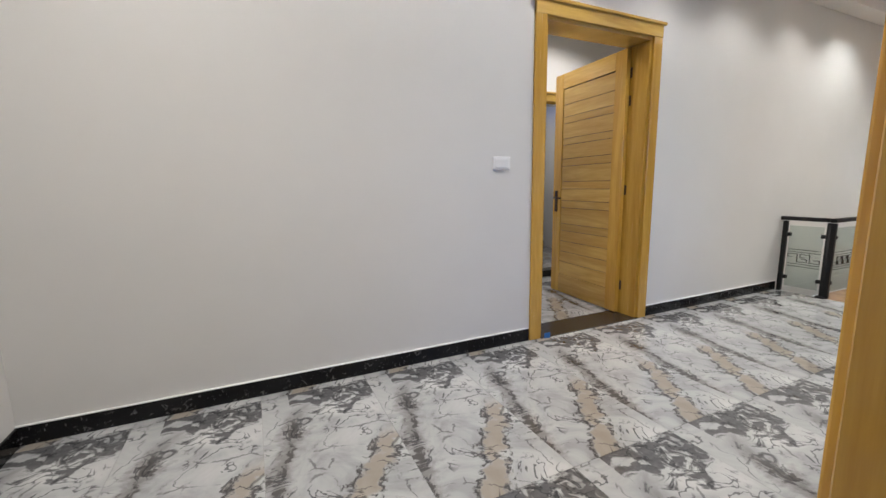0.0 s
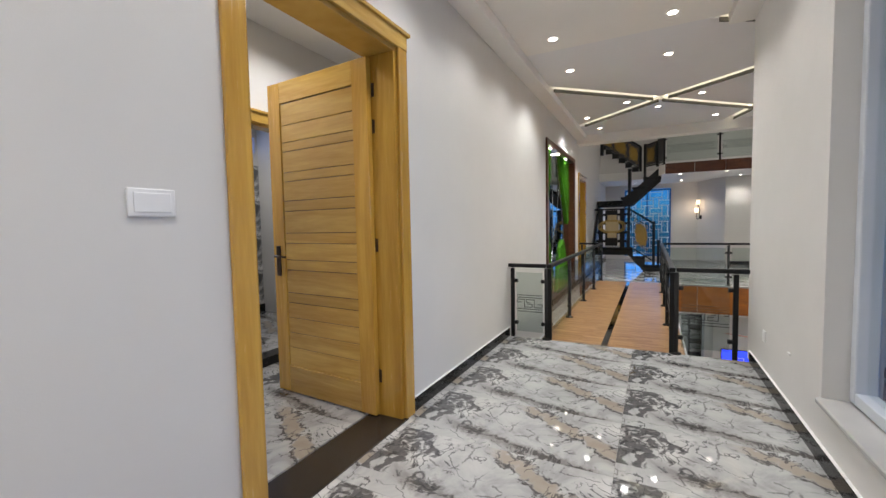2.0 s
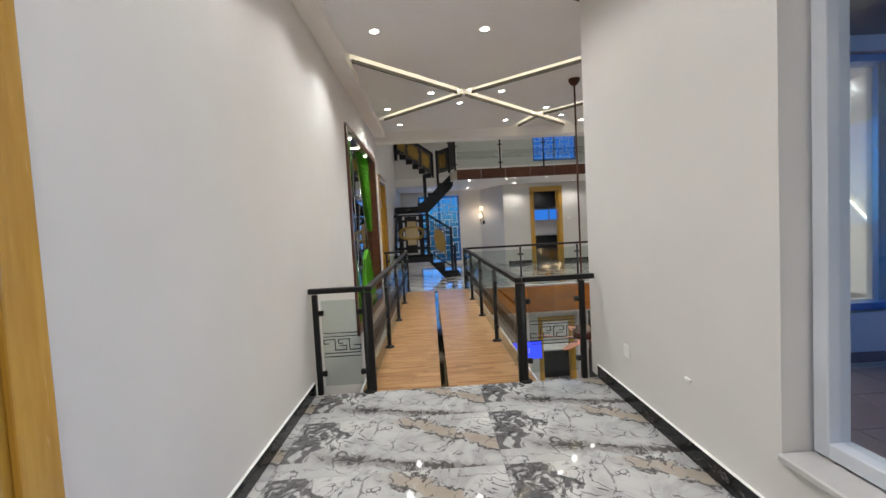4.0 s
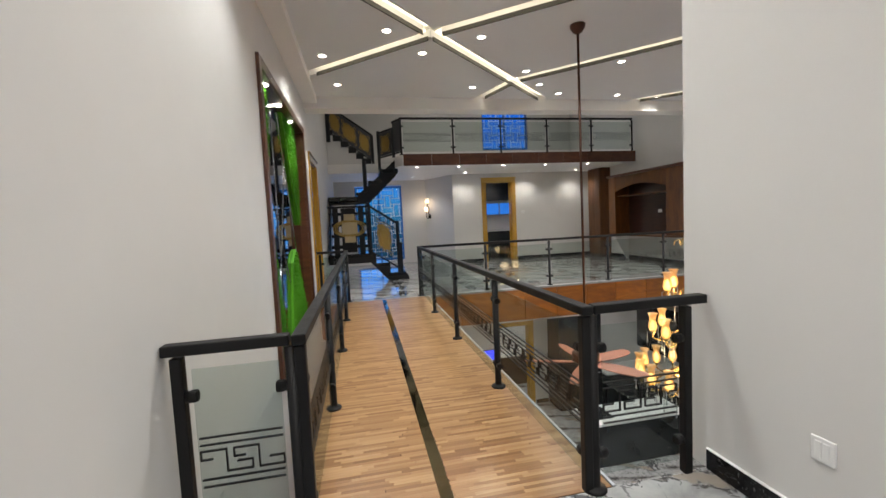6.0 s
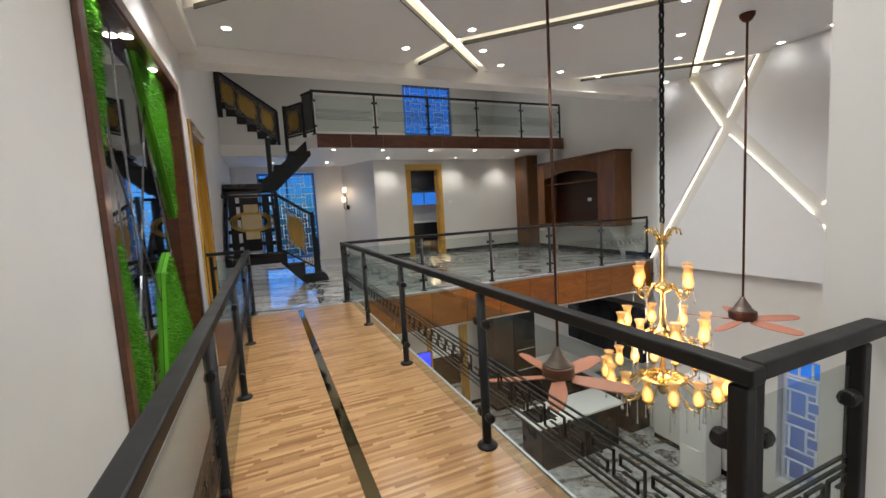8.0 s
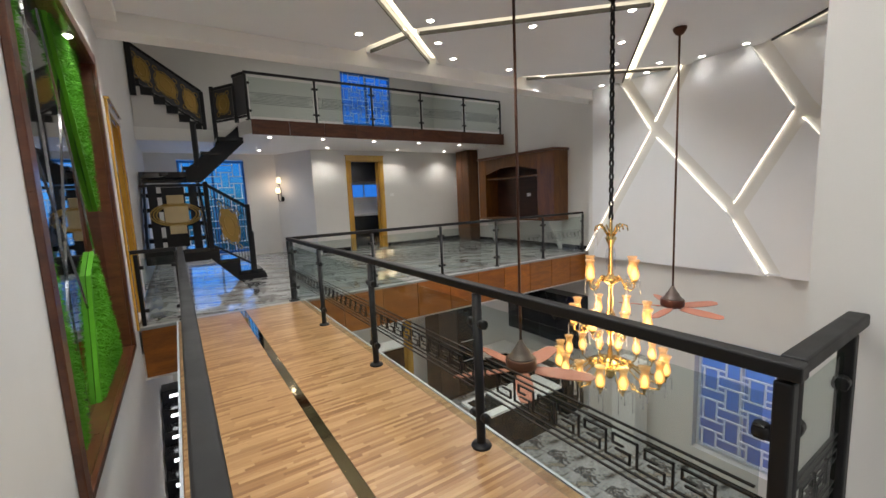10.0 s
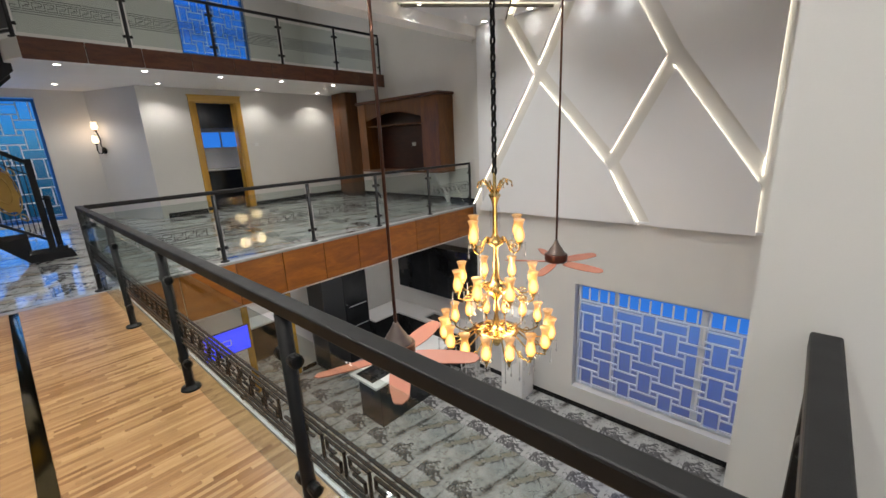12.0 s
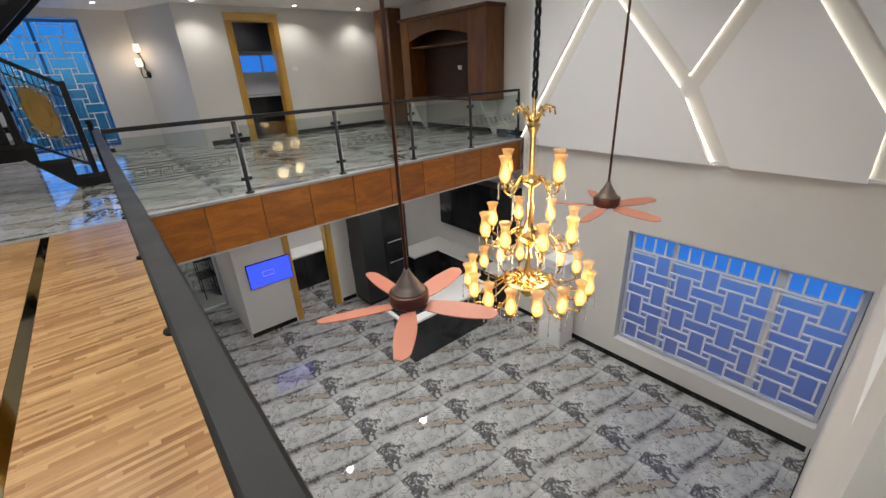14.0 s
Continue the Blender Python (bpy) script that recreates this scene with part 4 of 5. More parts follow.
def fan_at(x, y, z, turn, top):
    f = thing("ceiling_fan", (x, y, z), "bronze ceiling fan with five copper-pink blades on a long rod", "ceiling fan", "ceiling fans")
    f.rotation_euler = (0, 0, radians(turn))
    motor = part("motor", turned([(0.0, -0.062), (0.07, -0.062), (0.125, -0.056), (0.142, -0.042), (0.146, -0.025), (0.146, 0.040), (0.138, 0.050), (0.0, 0.050)], steps=32), MOTOR, f, "dark red-bronze motor drum")
    part("collar", turned([(0.122, 0.050), (0.122, 0.062), (0.104, 0.068), (0.104, 0.082), (0.090, 0.088), (0.082, 0.118), (0.056, 0.152), (0.038, 0.185), (0.026, 0.205), (0.022, 0.225), (0.0, 0.225)], steps=32), BELL, motor, "stepped grey-bronze bell")
    part("plate", turned([(0.0, -0.084), (0.050, -0.084), (0.072, -0.074), (0.072, -0.062)], steps=24), BLACK, motor, "dark underside plate")
    part("rod", turned([(0.013, 0.16), (0.013, top - z - 0.02)], steps=12), COPPER, f, "long bronze down rod")
    part("canopy", turned([(0.0, -0.09), (0.025, -0.09), (0.05, -0.07), (0.075, -0.03), (0.08, 0.0)], steps=24, z=top - z), COPPER, f)
    for k in range(5):
        a = radians(72 * k)
        bm = prism(blade_outline(), -0.004, 0.004)
        bmesh.ops.rotate(bm, verts=bm.verts[:], cent=(0, 0, 0), matrix=Matrix.Rotation(radians(11), 3, "X"))
        bmesh.ops.translate(bm, verts=bm.verts[:], vec=(0, 0, -0.058))
        bmesh.ops.rotate(bm, verts=bm.verts[:], cent=(0, 0, 0), matrix=Matrix.Rotation(a, 3, "Z"))
        blade = part("blade", bm, BLADE, f, "copper-pink painted blade")
        part("bracket", put_bar(bmesh.new(), (0.09 * math.cos(a), 0.09 * math.sin(a), -0.062), (0.21 * math.cos(a), 0.21 * math.sin(a), -0.066), 0.035, 0.006), COPPER, blade)
    return f


fan_at(7.92, -0.47, -0.31, 140, CEIL)
fan_at(7.98, -3.32, -0.25, 172, CEIL)

# ---- chandelier ----
AMBER, at_, ab_ = nodes_of("amber_frosted_glass")
ab_.inputs["Base Color"].default_value = (0.85, 0.56, 0.26, 1)
ab_.inputs["Roughness"].default_value = 0.35
ab_.inputs["Transmission Weight"].default_value = 0.5
ab_.inputs["Alpha"].default_value = 0.52
ab_.inputs["Emission Color"].default_value = (1.0, 0.40, 0.06, 1)
ab_.inputs["Emission Strength"].default_value = 0.22
BULB = glowing("warm_bulb_glow", (1.0, 0.60, 0.20), 3.8)
CRYSTAL = glassy("crystal", (0.92, 0.94, 0.96), 0.05)
ch = thing("chandelier", (7.87, -1.79, 0.17), "three-tier brass chandelier with lit amber glass shades", "chandelier")
part("stem", turned([(0.0, -1.02), (0.03, -1.0), (0.055, -0.95), (0.03, -0.90), (0.05, -0.87), (0.17, -0.845), (0.18, -0.83), (0.06, -0.80), (0.022, -0.76), (0.03, -0.70), (0.018, -0.64), (0.035, -0.58), (0.02, -0.50), (0.05, -0.45), (0.13, -0.36), (0.14, -0.33), (0.06, -0.29), (0.045, -0.24), (0.028, -0.2), (0.034, -0.1), (0.02, -0.02), (0.025, 0.08), (0.10, 0.13), (0.10, 0.155), (0.04, 0.18), (0.025, 0.22), (0.022, 0.50), (0.03, 0.53), (0.045, 0.57), (0.06, 0.60), (0.02, 0.64), (0.015, 0.80), (0.0, 0.82)], steps=24), BRASS, ch, "turned polished brass stem")


def shade_profile():
    return [(0.018, 0.0), (0.036, 0.010), (0.049, 0.036), (0.051, 0.062), (0.043, 0.100), (0.034, 0.132), (0.035, 0.160), (0.045, 0.194), (0.055, 0.214)]


def bead_string(beads, step=0.026):
    """Faceted beads one under another with a pear drop at the end."""
    profile = [(0.0, -beads * step - 0.060), (0.010, -beads * step - 0.042), (0.006, -beads * step - 0.018), (0.002, -beads * step)]
    for k in range(beads, 0, -1):
        profile += [(0.007, -(k - 0.5) * step), (0.0015, -(k - 1) * step)]
    return turned(profile, steps=6)


CRYSTAL_CLEAR, ct_, cb_ = nodes_of("cut_crystal")
cb_.inputs["Base Color"].default_value = (0.95, 0.96, 0.98, 1)
cb_.inputs["Roughness"].default_value = 0.05
cb_.inputs["Transmission Weight"].default_value = 0.55
cb_.inputs["Specular IOR Level"].default_value = 0.9
part("column", turned([(0.030, 0.23), (0.052, 0.26), (0.046, 0.33), (0.056, 0.40), (0.044, 0.47), (0.030, 0.50)], steps=18), CRYSTAL, ch, "clear glass column round the stem")
part("hub_dish", turned([(0.05, -0.81), (0.19, -0.805), (0.235, -0.815), (0.235, -0.828), (0.185, -0.835), (0.05, -0.84)], steps=32), BRASS, ch, "wide gilded hub dish")
drop_mesh = mesh_of("crystal_drop", bead_string(3), CRYSTAL_CLEAR)
long_mesh = mesh_of("crystal_drop", bead_string(7), CRYSTAL_CLEAR)
bulb_mesh = mesh_of("bulb", turned([(0.0, 0.008), (0.020, 0.018), (0.031, 0.045), (0.027, 0.075), (0.012, 0.115), (0.0, 0.135)], steps=12), BULB)
shade_mesh = mesh_of("shade", turned(shade_profile(), steps=18), AMBER)
cup_mesh = mesh_of("cup", turned([(0.0, -0.085), (0.009, -0.08), (0.007, -0.055), (0.018, -0.045), (0.012, -0.03), (0.034, -0.012), (0.040, 0.0), (0.03, 0.004), (0.0, 0.006)], steps=14), BRASS)
dish_mesh = mesh_of("bobeche", turned([(0.012, -0.030), (0.05, -0.024), (0.066, -0.014), (0.066, -0.011), (0.05, -0.019), (0.012, -0.025)], steps=14), CRYSTAL)
TOP_TURNS = [radians(d) for d in (187, 247, 2, 72)]     # the top tier stands in two pairs
for count, radius, z, hub, off in ((16, 0.555, -0.86, -0.82, 0.1), (8, 0.40, -0.34, -0.34, 0.2), (4, 0.26, 0.165, 0.145, 0.0)):
    for k in range(count):
        a = TOP_TURNS[k] if count == 4 else 2 * math.pi * (k + off) / count
        c, s = math.cos(a), math.sin(a)
        pts = []
        for n in range(13):
            u = n / 12
            r = 0.06 + (radius - 0.06) * min(1.0, u * 1.03)
            sag = 0.050 * math.sin(2 * math.pi * u) * (1 - u) - 0.105 * math.sin(math.pi * u) * u
            pts.append((r * c, r * s, hub + sag + (z - 0.075 - hub) * u * u))
        arm = part("arm", tube(pts, 0.0085, 6), BRASS, ch, "curved brass arm")
        curl = []
        for n in range(15):
            w = n / 14 * 2.6 * math.pi
            rr = 0.048 * (1 - n / 18)
            curl.append(((radius * 0.70 + rr * math.cos(w)) * c, (radius * 0.70 + rr * math.cos(w)) * s, z - 0.085 + rr * math.sin(w)))
        part("scroll", tube(curl, 0.006, 5), BRASS, arm, "small brass scroll")
        for name, me in (("cup", cup_mesh), ("shade", shade_mesh), ("bulb", bulb_mesh), ("bobeche", dish_mesh)):
            ob = new(name, me)
            ob.parent, ob.location = arm, (radius * c, radius * s, z)
        for rr, dz, me in ((radius + 0.060, -0.014, drop_mesh), (radius - 0.060, -0.014, drop_mesh), (radius * 0.70, -0.13, long_mesh)):
            ob = new("crystal_drop", me)
            ob.parent, ob.location = arm, (rr * c, rr * s, z + dz)
for k in range(7):
    a = 2 * math.pi * k / 7
    c, s = math.cos(a), math.sin(a)
    leafm = put_tube(bmesh.new(), [(0.02 * c, 0.02 * s, 0.60), (0.07 * c, 0.07 * s, 0.69), (0.12 * c, 0.12 * s, 0.75), (0.16 * c, 0.16 * s, 0.73), (0.17 * c, 0.17 * s, 0.68)], 0.009, 6)
    part("leaf", leafm, BRASS, ch, "curled brass leaf")
for k in range(32):
    z = 0.80 + k * 0.0705
    bm = bmesh.new()
    ring = [(0.0, 0.019 * math.cos(t), z + 0.035 + 0.045 * math.sin(t)) if k % 2 else (0.019 * math.cos(t), 0.0, z + 0.035 + 0.045 * math.sin(t)) for t in [2 * math.pi * i / 10 for i in range(11)]]
    part("chain_link", put_tube(bm, ring, 0.0115, 6), BLACK, ch, "black wrapped chain link")
part("ceiling_cup", turned([(0.0, -0.06), (0.03, -0.05), (0.06, -0.02), (0.07, 0.0)], steps=20, z=CEIL - 0.17), BLACK, ch)
for radius, z, watts, count in ((0.22, -0.42, 8.0, 2), (0.22, 0.06, 5.0, 2), (0.30, 0.50, 2.5, 1)):
    for k in range(count):
        a = 2 * math.pi * (k + 0.35) / count
        lamp("chandelier_light", "POINT", pose(7.87 + radius * math.cos(a), -1.79 + radius * math.sin(a), z), watts, (1.0, 0.72, 0.40), radius=0.10)

# ---- patterned window grille ----
def grille(wide, high, rows_, cols, top_band, bar_w=0.022, seed=3):
    """A basket-weave of flat bars inside a rectangle, with a band of upright bars on top."""
    bm = bmesh.new()
    h = high - top_band
    cw, rh = wide / cols, h / rows_
    for i in range(cols):
        for j in range(rows_):
            x, z = i * cw, j * rh
            if (i + j) % 2:
                for u in (0.18, 0.82):
                    put_box(bm, x + u * cw - bar_w / 2, -0.01, z - rh * 0.18, x + u * cw + bar_w / 2, 0.01, z + rh * 1.18)
            else:
                for u in (0.18, 0.82):
                    put_box(bm, x - cw * 0.18, -0.0105, z + u * rh - bar_w / 2, x + cw * 1.18, 0.0105, z + u * rh + bar_w / 2)
    for v in bm.verts:
        v.co.x, v.co.z = min(max(v.co.x, 0), wide), min(max(v.co.z, 0), h)
    if top_band:
        put_box(bm, 0, -0.012, h - bar_w / 2, wide, 0.012, h + bar_w / 2)
        n = int(wide / 0.16)
        for k in range(n + 1):
            put_box(bm, k * wide / n - bar_w / 2, -0.01, h, k * wide / n + bar_w / 2, 0.01, high)
    return bm


GRILLE = painted("white_painted_grille", (0.78, 0.79, 0.82), 0.4, 0.05, 120, 0.06)
bw = window_frame("window_hall", (5.71, YH - 0.17, -3.24), 0, 2.73, 2.01, [0.28, 0.76], ALU, "wide white framed window with a basket-weave grille", True, 0.05, 0.09, FROST)
bm = grille(2.61, 1.89, 6, 8, 0.24, 0.026)
bmesh.ops.translate(bm, verts=bm.verts[:], vec=(0.06, 0.09, 0.06))
part("grille", bm, GRILLE, bw, "white painted metal grille")
part("mullion", box(0.735, -0.02, 0.05, 0.835, 0.075, 1.96, 0.006), ALU, bw, "wide painted mullion")
# Fanlight glows by itself, in place of dusk light through the glass.
part("fanlight", box(0.065, 0.012, 1.72, 2.665, 0.022, 1.94), glowing("fanlight_glow", (0.03, 0.19, 0.66), 0.62), bw, "blue fanlight strip, glowing in place of dusk light")
ws = window_frame("window_stair", (XEND + 0.12, 2.0, 0.12), -90, 1.45, 2.31, [0.5], BLUE, "tall blue framed stair window with a grille", True, 0.05)
bm = grille(1.35, 2.2, 8, 5, 0.0, 0.02)
bmesh.ops.translate(bm, verts=bm.verts[:], vec=(0.05, -0.07, 0.05))
part("grille", bm, GRILLE, ws, "pale painted metal grille")
wu = window_frame("window_upper", (XEND + 0.12, -2.18, 3.52), -90, 1.58, 1.47, [0.5], BLUE, "blue framed upper window with a grille", True, 0.05)
bm = grille(1.48, 1.37, 6, 6, 0.0, 0.013)
bmesh.ops.translate(bm, verts=bm.verts[:], vec=(0.05, -0.07, 0.05))
part("grille", bm, GRILLE, wu, "pale painted metal grille")

# outside the windows
structure("backdrop_neighbour_wall", box(0, -8.2, -4.0, 14, -8.0, -1.55), painted("grey_render", (0.30, 0.28, 0.30), 0.8, 0.15), "grey rendered boundary wall outside", "wall")
structure("ground", box(-60, -60, -4.1, 60, 60, FLOOR0 - 0.21), painted("pale_paving", (0.25, 0.24, 0.23), 0.8, 0.2), "paved ground outside", "ground")
lamp("window_daylight", "AREA", pose(7.08, YH - 0.30, -2.24, 90, 0, 0), 3.2, (0.50, 0.56, 1.0), size=2.6, size_y=1.9)
lamp("window_daylight", "AREA", pose(XEND + 0.30, 1.28, 1.28, 0, 90, 0), 10.0, (0.10, 0.38, 1.0), size=2.2, size_y=1.4)

# ---- gallery door, cabinet, sconce ----
gd = casing("door_frame", 0, 0.86, 2.36, 0, -1, 0.20, 0.10)
gd.location, gd.rotation_euler = (XBACK, -2.20, 0), (0, 0, radians(-90))
structure("floor_pantry", box(XBACK + 0.2, -4.2, -0.3, XEND, -1.05, -0.0115), GROUT, "tiled pantry floor", "floor")
pantry = thing("pantry_counter", (16.25, -2.7, 0), "black pantry cupboard with a white worktop", "counter")
part("body", box(0, -0.9, 0.0, 0.52, 0.9, 0.86, 0.004), STONE, pantry)
part("worktop", box(-0.03, -0.92, 0.86, 0.53, 0.92, 0.90, 0.004), QUARTZ, pantry)
part("splashback", box(0.50, -0.9, 0.90, 0.53, 0.9, 1.40, 0.002), WHITE, pantry, "white tiled splashback")
pw = thing("pantry_window", (16.76, -2.65, 1.36), "small pantry window with a pane that glows blue", "window")
part("frame", boxes((0, -0.6, 0, 0.03, 0.6, 0.04), (0, -0.6, 0.40, 0.03, 0.6, 0.44), (0, -0.02, 0.04, 0.03, 0.02, 0.40)), ALU, pw)
part("pane", box(0.012, -0.58, 0.02, 0.02, 0.58, 0.42), BLUE_DAY, pw, "pane glowing blue in place of dusk sky")
# Unseen downlight, added to brighten the splashback.
copy_thing(first, pose(15.95, -2.2, SOFFIT_Z))
lamp("spot", "SPOT", pose(15.95, -2.2, SOFFIT_Z - 0.02), SPOT_WATTS * 0.5, LIGHT, size=125, blend=0.7)
pu = thing("wall_cupboard", (16.35, -2.7, 1.84), "dark wall cupboard above the pantry window", "cupboard")
part("body", box(0, -0.9, 0, 0.42, 0.9, 0.7, 0.005), STONE, pu)

# Dark red wood, darkened further to imitate the niche's lack of light.
NICHE = wooden("unlit_red_backboard", (0.022, 0.006, 0.003), (0.05, 0.014, 0.007), 1.0, (0.5, 0.5, 2.2), 0.4, 0.2, 5)
cab = thing("display_cabinet", (11.05, -4.80, 0.70), "walnut wall-hung display cabinet with an arched niche", "cabinet")
part("side_panel", box(0.27, -0.46, 0.0, 0.76, 0.0, 1.50, 0.004), WALNUT_DARK, cab)
part("side_panel", box(2.60, -0.46, 0.0, 2.88, 0.0, 1.50, 0.004), WALNUT_DARK, cab)
part("back", box(0.76, -0.46, 0.0, 2.60, -0.42, 1.50), NICHE, cab, "dark red wooden back board, darkened for the unlit niche")
arch = [(0.76, 1.50), (0.76, 1.12)] + [(0.80 + 1.76 * k / 14, 1.13 + 0.13 * math.sin(math.pi * k / 14)) for k in range(15)] + [(2.60, 1.12), (2.60, 1.50)]
part("arch", prism(arch, -0.05, -0.015, "y"), WALNUT_DARK, cab, "arched walnut rail")
part("shelf", box(0.77, -0.42, 0.98, 2.59, -0.06, 1.01, 0.003), WALNUT_DARK, cab)
part("base_shelf", box(0.26, -0.46, -0.04, 2.89, 0.02, 0.0, 0.005), WALNUT_DARK, cab)
part("cornice", box(0.23, -0.46, 1.50, 2.92, 0.04, 1.56, 0.015, 2), DARKRED, cab, "projecting cornice")
part("cupboard_door", box(0.80, -0.418, 0.05, 1.50, -0.400, 0.95, 0.003), NICHE, cab)
part("switch", box(1.36, -0.400, 0.52, 1.48, -0.388, 0.60, 0.003), WHITE, cab, "white socket plate")
for x in (0.45, 2.7):
    part("bracket", prism([(-4.8 + 4.8 - 0.46, -0.70), (-0.40, -0.70), (-0.03, -0.06), (-0.03, -0.04), (-0.46, -0.04)], x, x + 0.05, "x"), WHITE, cab, "white slanted bracket")
tall = thing("tall_cupboard", (14.55, YG + 0.002, 0.0), "tall walnut cupboard in the gallery corner", "cupboard")
part("body", box(0, 0, 0.08, 0.60, 0.34, 2.58, 0.004), WALNUT_DARK, tall)
part("plinth", box(0.02, 0, 0.0, 0.58, 0.31, 0.08), DARKWOOD, tall)
part("door", box(0.01, 0.34, 0.10, 0.295, 0.358, 2.56, 0.003), WALNUT_DARK, tall)
part("door", box(0.305, 0.34, 0.10, 0.59, 0.358, 2.56, 0.003), WALNUT_DARK, tall)

OPAL = glowing("lit_opal_glass", (1.0, 0.80, 0.54), 1.7)
sc = thing("wall_sconce", (16.60, -0.298, 1.40), "black scrolled wall sconce with two lit glass shades", "wall lamp")
sc.rotation_euler = (0, 0, radians(24.4))
part("backplate", turned([(0.0, -0.07), (0.02, -0.065), (0.045, -0.03), (0.05, 0.0), (0.045, 0.03), (0.02, 0.065), (0.0, 0.07)], 0.0, 0.012, 16, 0.03), BLACK, sc)
part("arm", tube([(0, 0.03, 0.02), (0, 0.08, -0.03), (0, 0.13, -0.02), (0, 0.15, 0.05), (0, 0.14, 0.12), (0, 0.14, 0.17)], 0.011), BLACK, sc, "curled black arm")
part("arm", tube([(0, 0.03, 0.06), (0, 0.06, 0.14), (0, 0.04, 0.26), (0, 0.07, 0.36), (0, 0.10, 0.44)], 0.011), BLACK, sc, "curled black arm")
for y, z in ((0.14, 0.17), (0.10, 0.44)):
    sh = part("shade", turned([(0.018, 0.0), (0.045, 0.015), (0.060, 0.05), (0.055, 0.09), (0.044, 0.12), (0.054, 0.15)], 0, y, 18, z), OPAL, sc, "glowing opal glass shade")
    part("cup", turned([(0.0, -0.03), (0.02, -0.02), (0.03, 0.0), (0.0, 0.004)], 0, y, 14, z), BLACK, sh)
lamp("sconce_light", "POINT", pose(16.50, -0.08, 1.75), 2.5, (1.0, 0.75, 0.55), radius=0.06)

# ---- black steel winder stair ----
IRON = painted("black_iron", (0.016, 0.017, 0.02), 0.38, 0.15, 200, 0.15, 0.4)
TREAD = painted("black_granite_tread", (0.02, 0.021, 0.024), 0.16, 0.5, 30, 0.02)
NET = painted("dark_metal_sheet", (0.085, 0.087, 0.095), 0.4, 0.15, 90, 0.2, 0.5)
stair = thing("winding_stair", (0, 0, 0), "black metal winding stair with gold ornaments and open treads", "stair")
steps_ = [(13.0, 0.93, 13.75, 1.32, 0.17), (13.0, 1.28, 13.75, 1.62, 0.40), (13.0, 1.58, 13.75, 2.60, 0.63),
          (13.30, 1.66, 13.62, 2.60, 0.82), (13.55, 1.66, 13.87, 2.60, 1.06), (13.80, 1.66, 14.12, 2.60, 1.32), (14.03, 1.66, 14.35, 2.60, 1.58), (14.22, 1.66, 14.72, 2.60, 1.84),
          (14.0, 1.60, 14.72, 1.95, 2.05), (13.95, 1.32, 14.72, 1.64, 2.32), (13.85, 1.02, 14.72, 1.36, 2.58)]
for x0, y0, x1, y1, z in steps_:
    part("tread", box(x0, y0, z - 0.07, x1, y1, z, 0.006, 2), TREAD, stair, "black granite tread")
part("landing", box(14.0, 1.62, 1.846, 14.74, 2.60, 1.955, 0.006), TREAD, stair, "black granite landing")
part("stringer", prism([(0.86, 0.0), (1.32, 0.0), (1.72, 0.44), (1.72, 0.585), (1.58, 0.585), (1.58, 0.35), (1.28, 0.35), (1.28, 0.125), (0.90, 0.125)], 13.02, 13.05, "x"), IRON, stair)
part("stringer", prism([(1.72, 0.42), (2.60, 0.42), (2.60, 0.58), (1.72, 0.58)], 13.02, 13.05, "x"), IRON, stair)
for y in (1.70, 2.54):
    part("stringer", prism([(13.1, 0.44), (13.35, 0.56), (14.7, 1.66), (14.7, 1.78), (14.22, 1.78), (13.1, 0.80)], y, y + 0.04, "y"), IRON, stair)
part("stringer", prism([(1.90, 1.76), (1.64, 1.80), (0.90, 2.50), (0.90, 2.80), (0.98, 2.80), (1.55, 2.28), (1.90, 2.0)], 13.97, 14.01, "x"), IRON, stair)
part("stringer", prism([(1.90, 1.76), (1.64, 1.80), (0.90, 2.50), (0.90, 2.80), (0.98, 2.80), (1.55, 2.28), (1.90, 2.0)], 14.68, 14.72, "x"), IRON, stair)


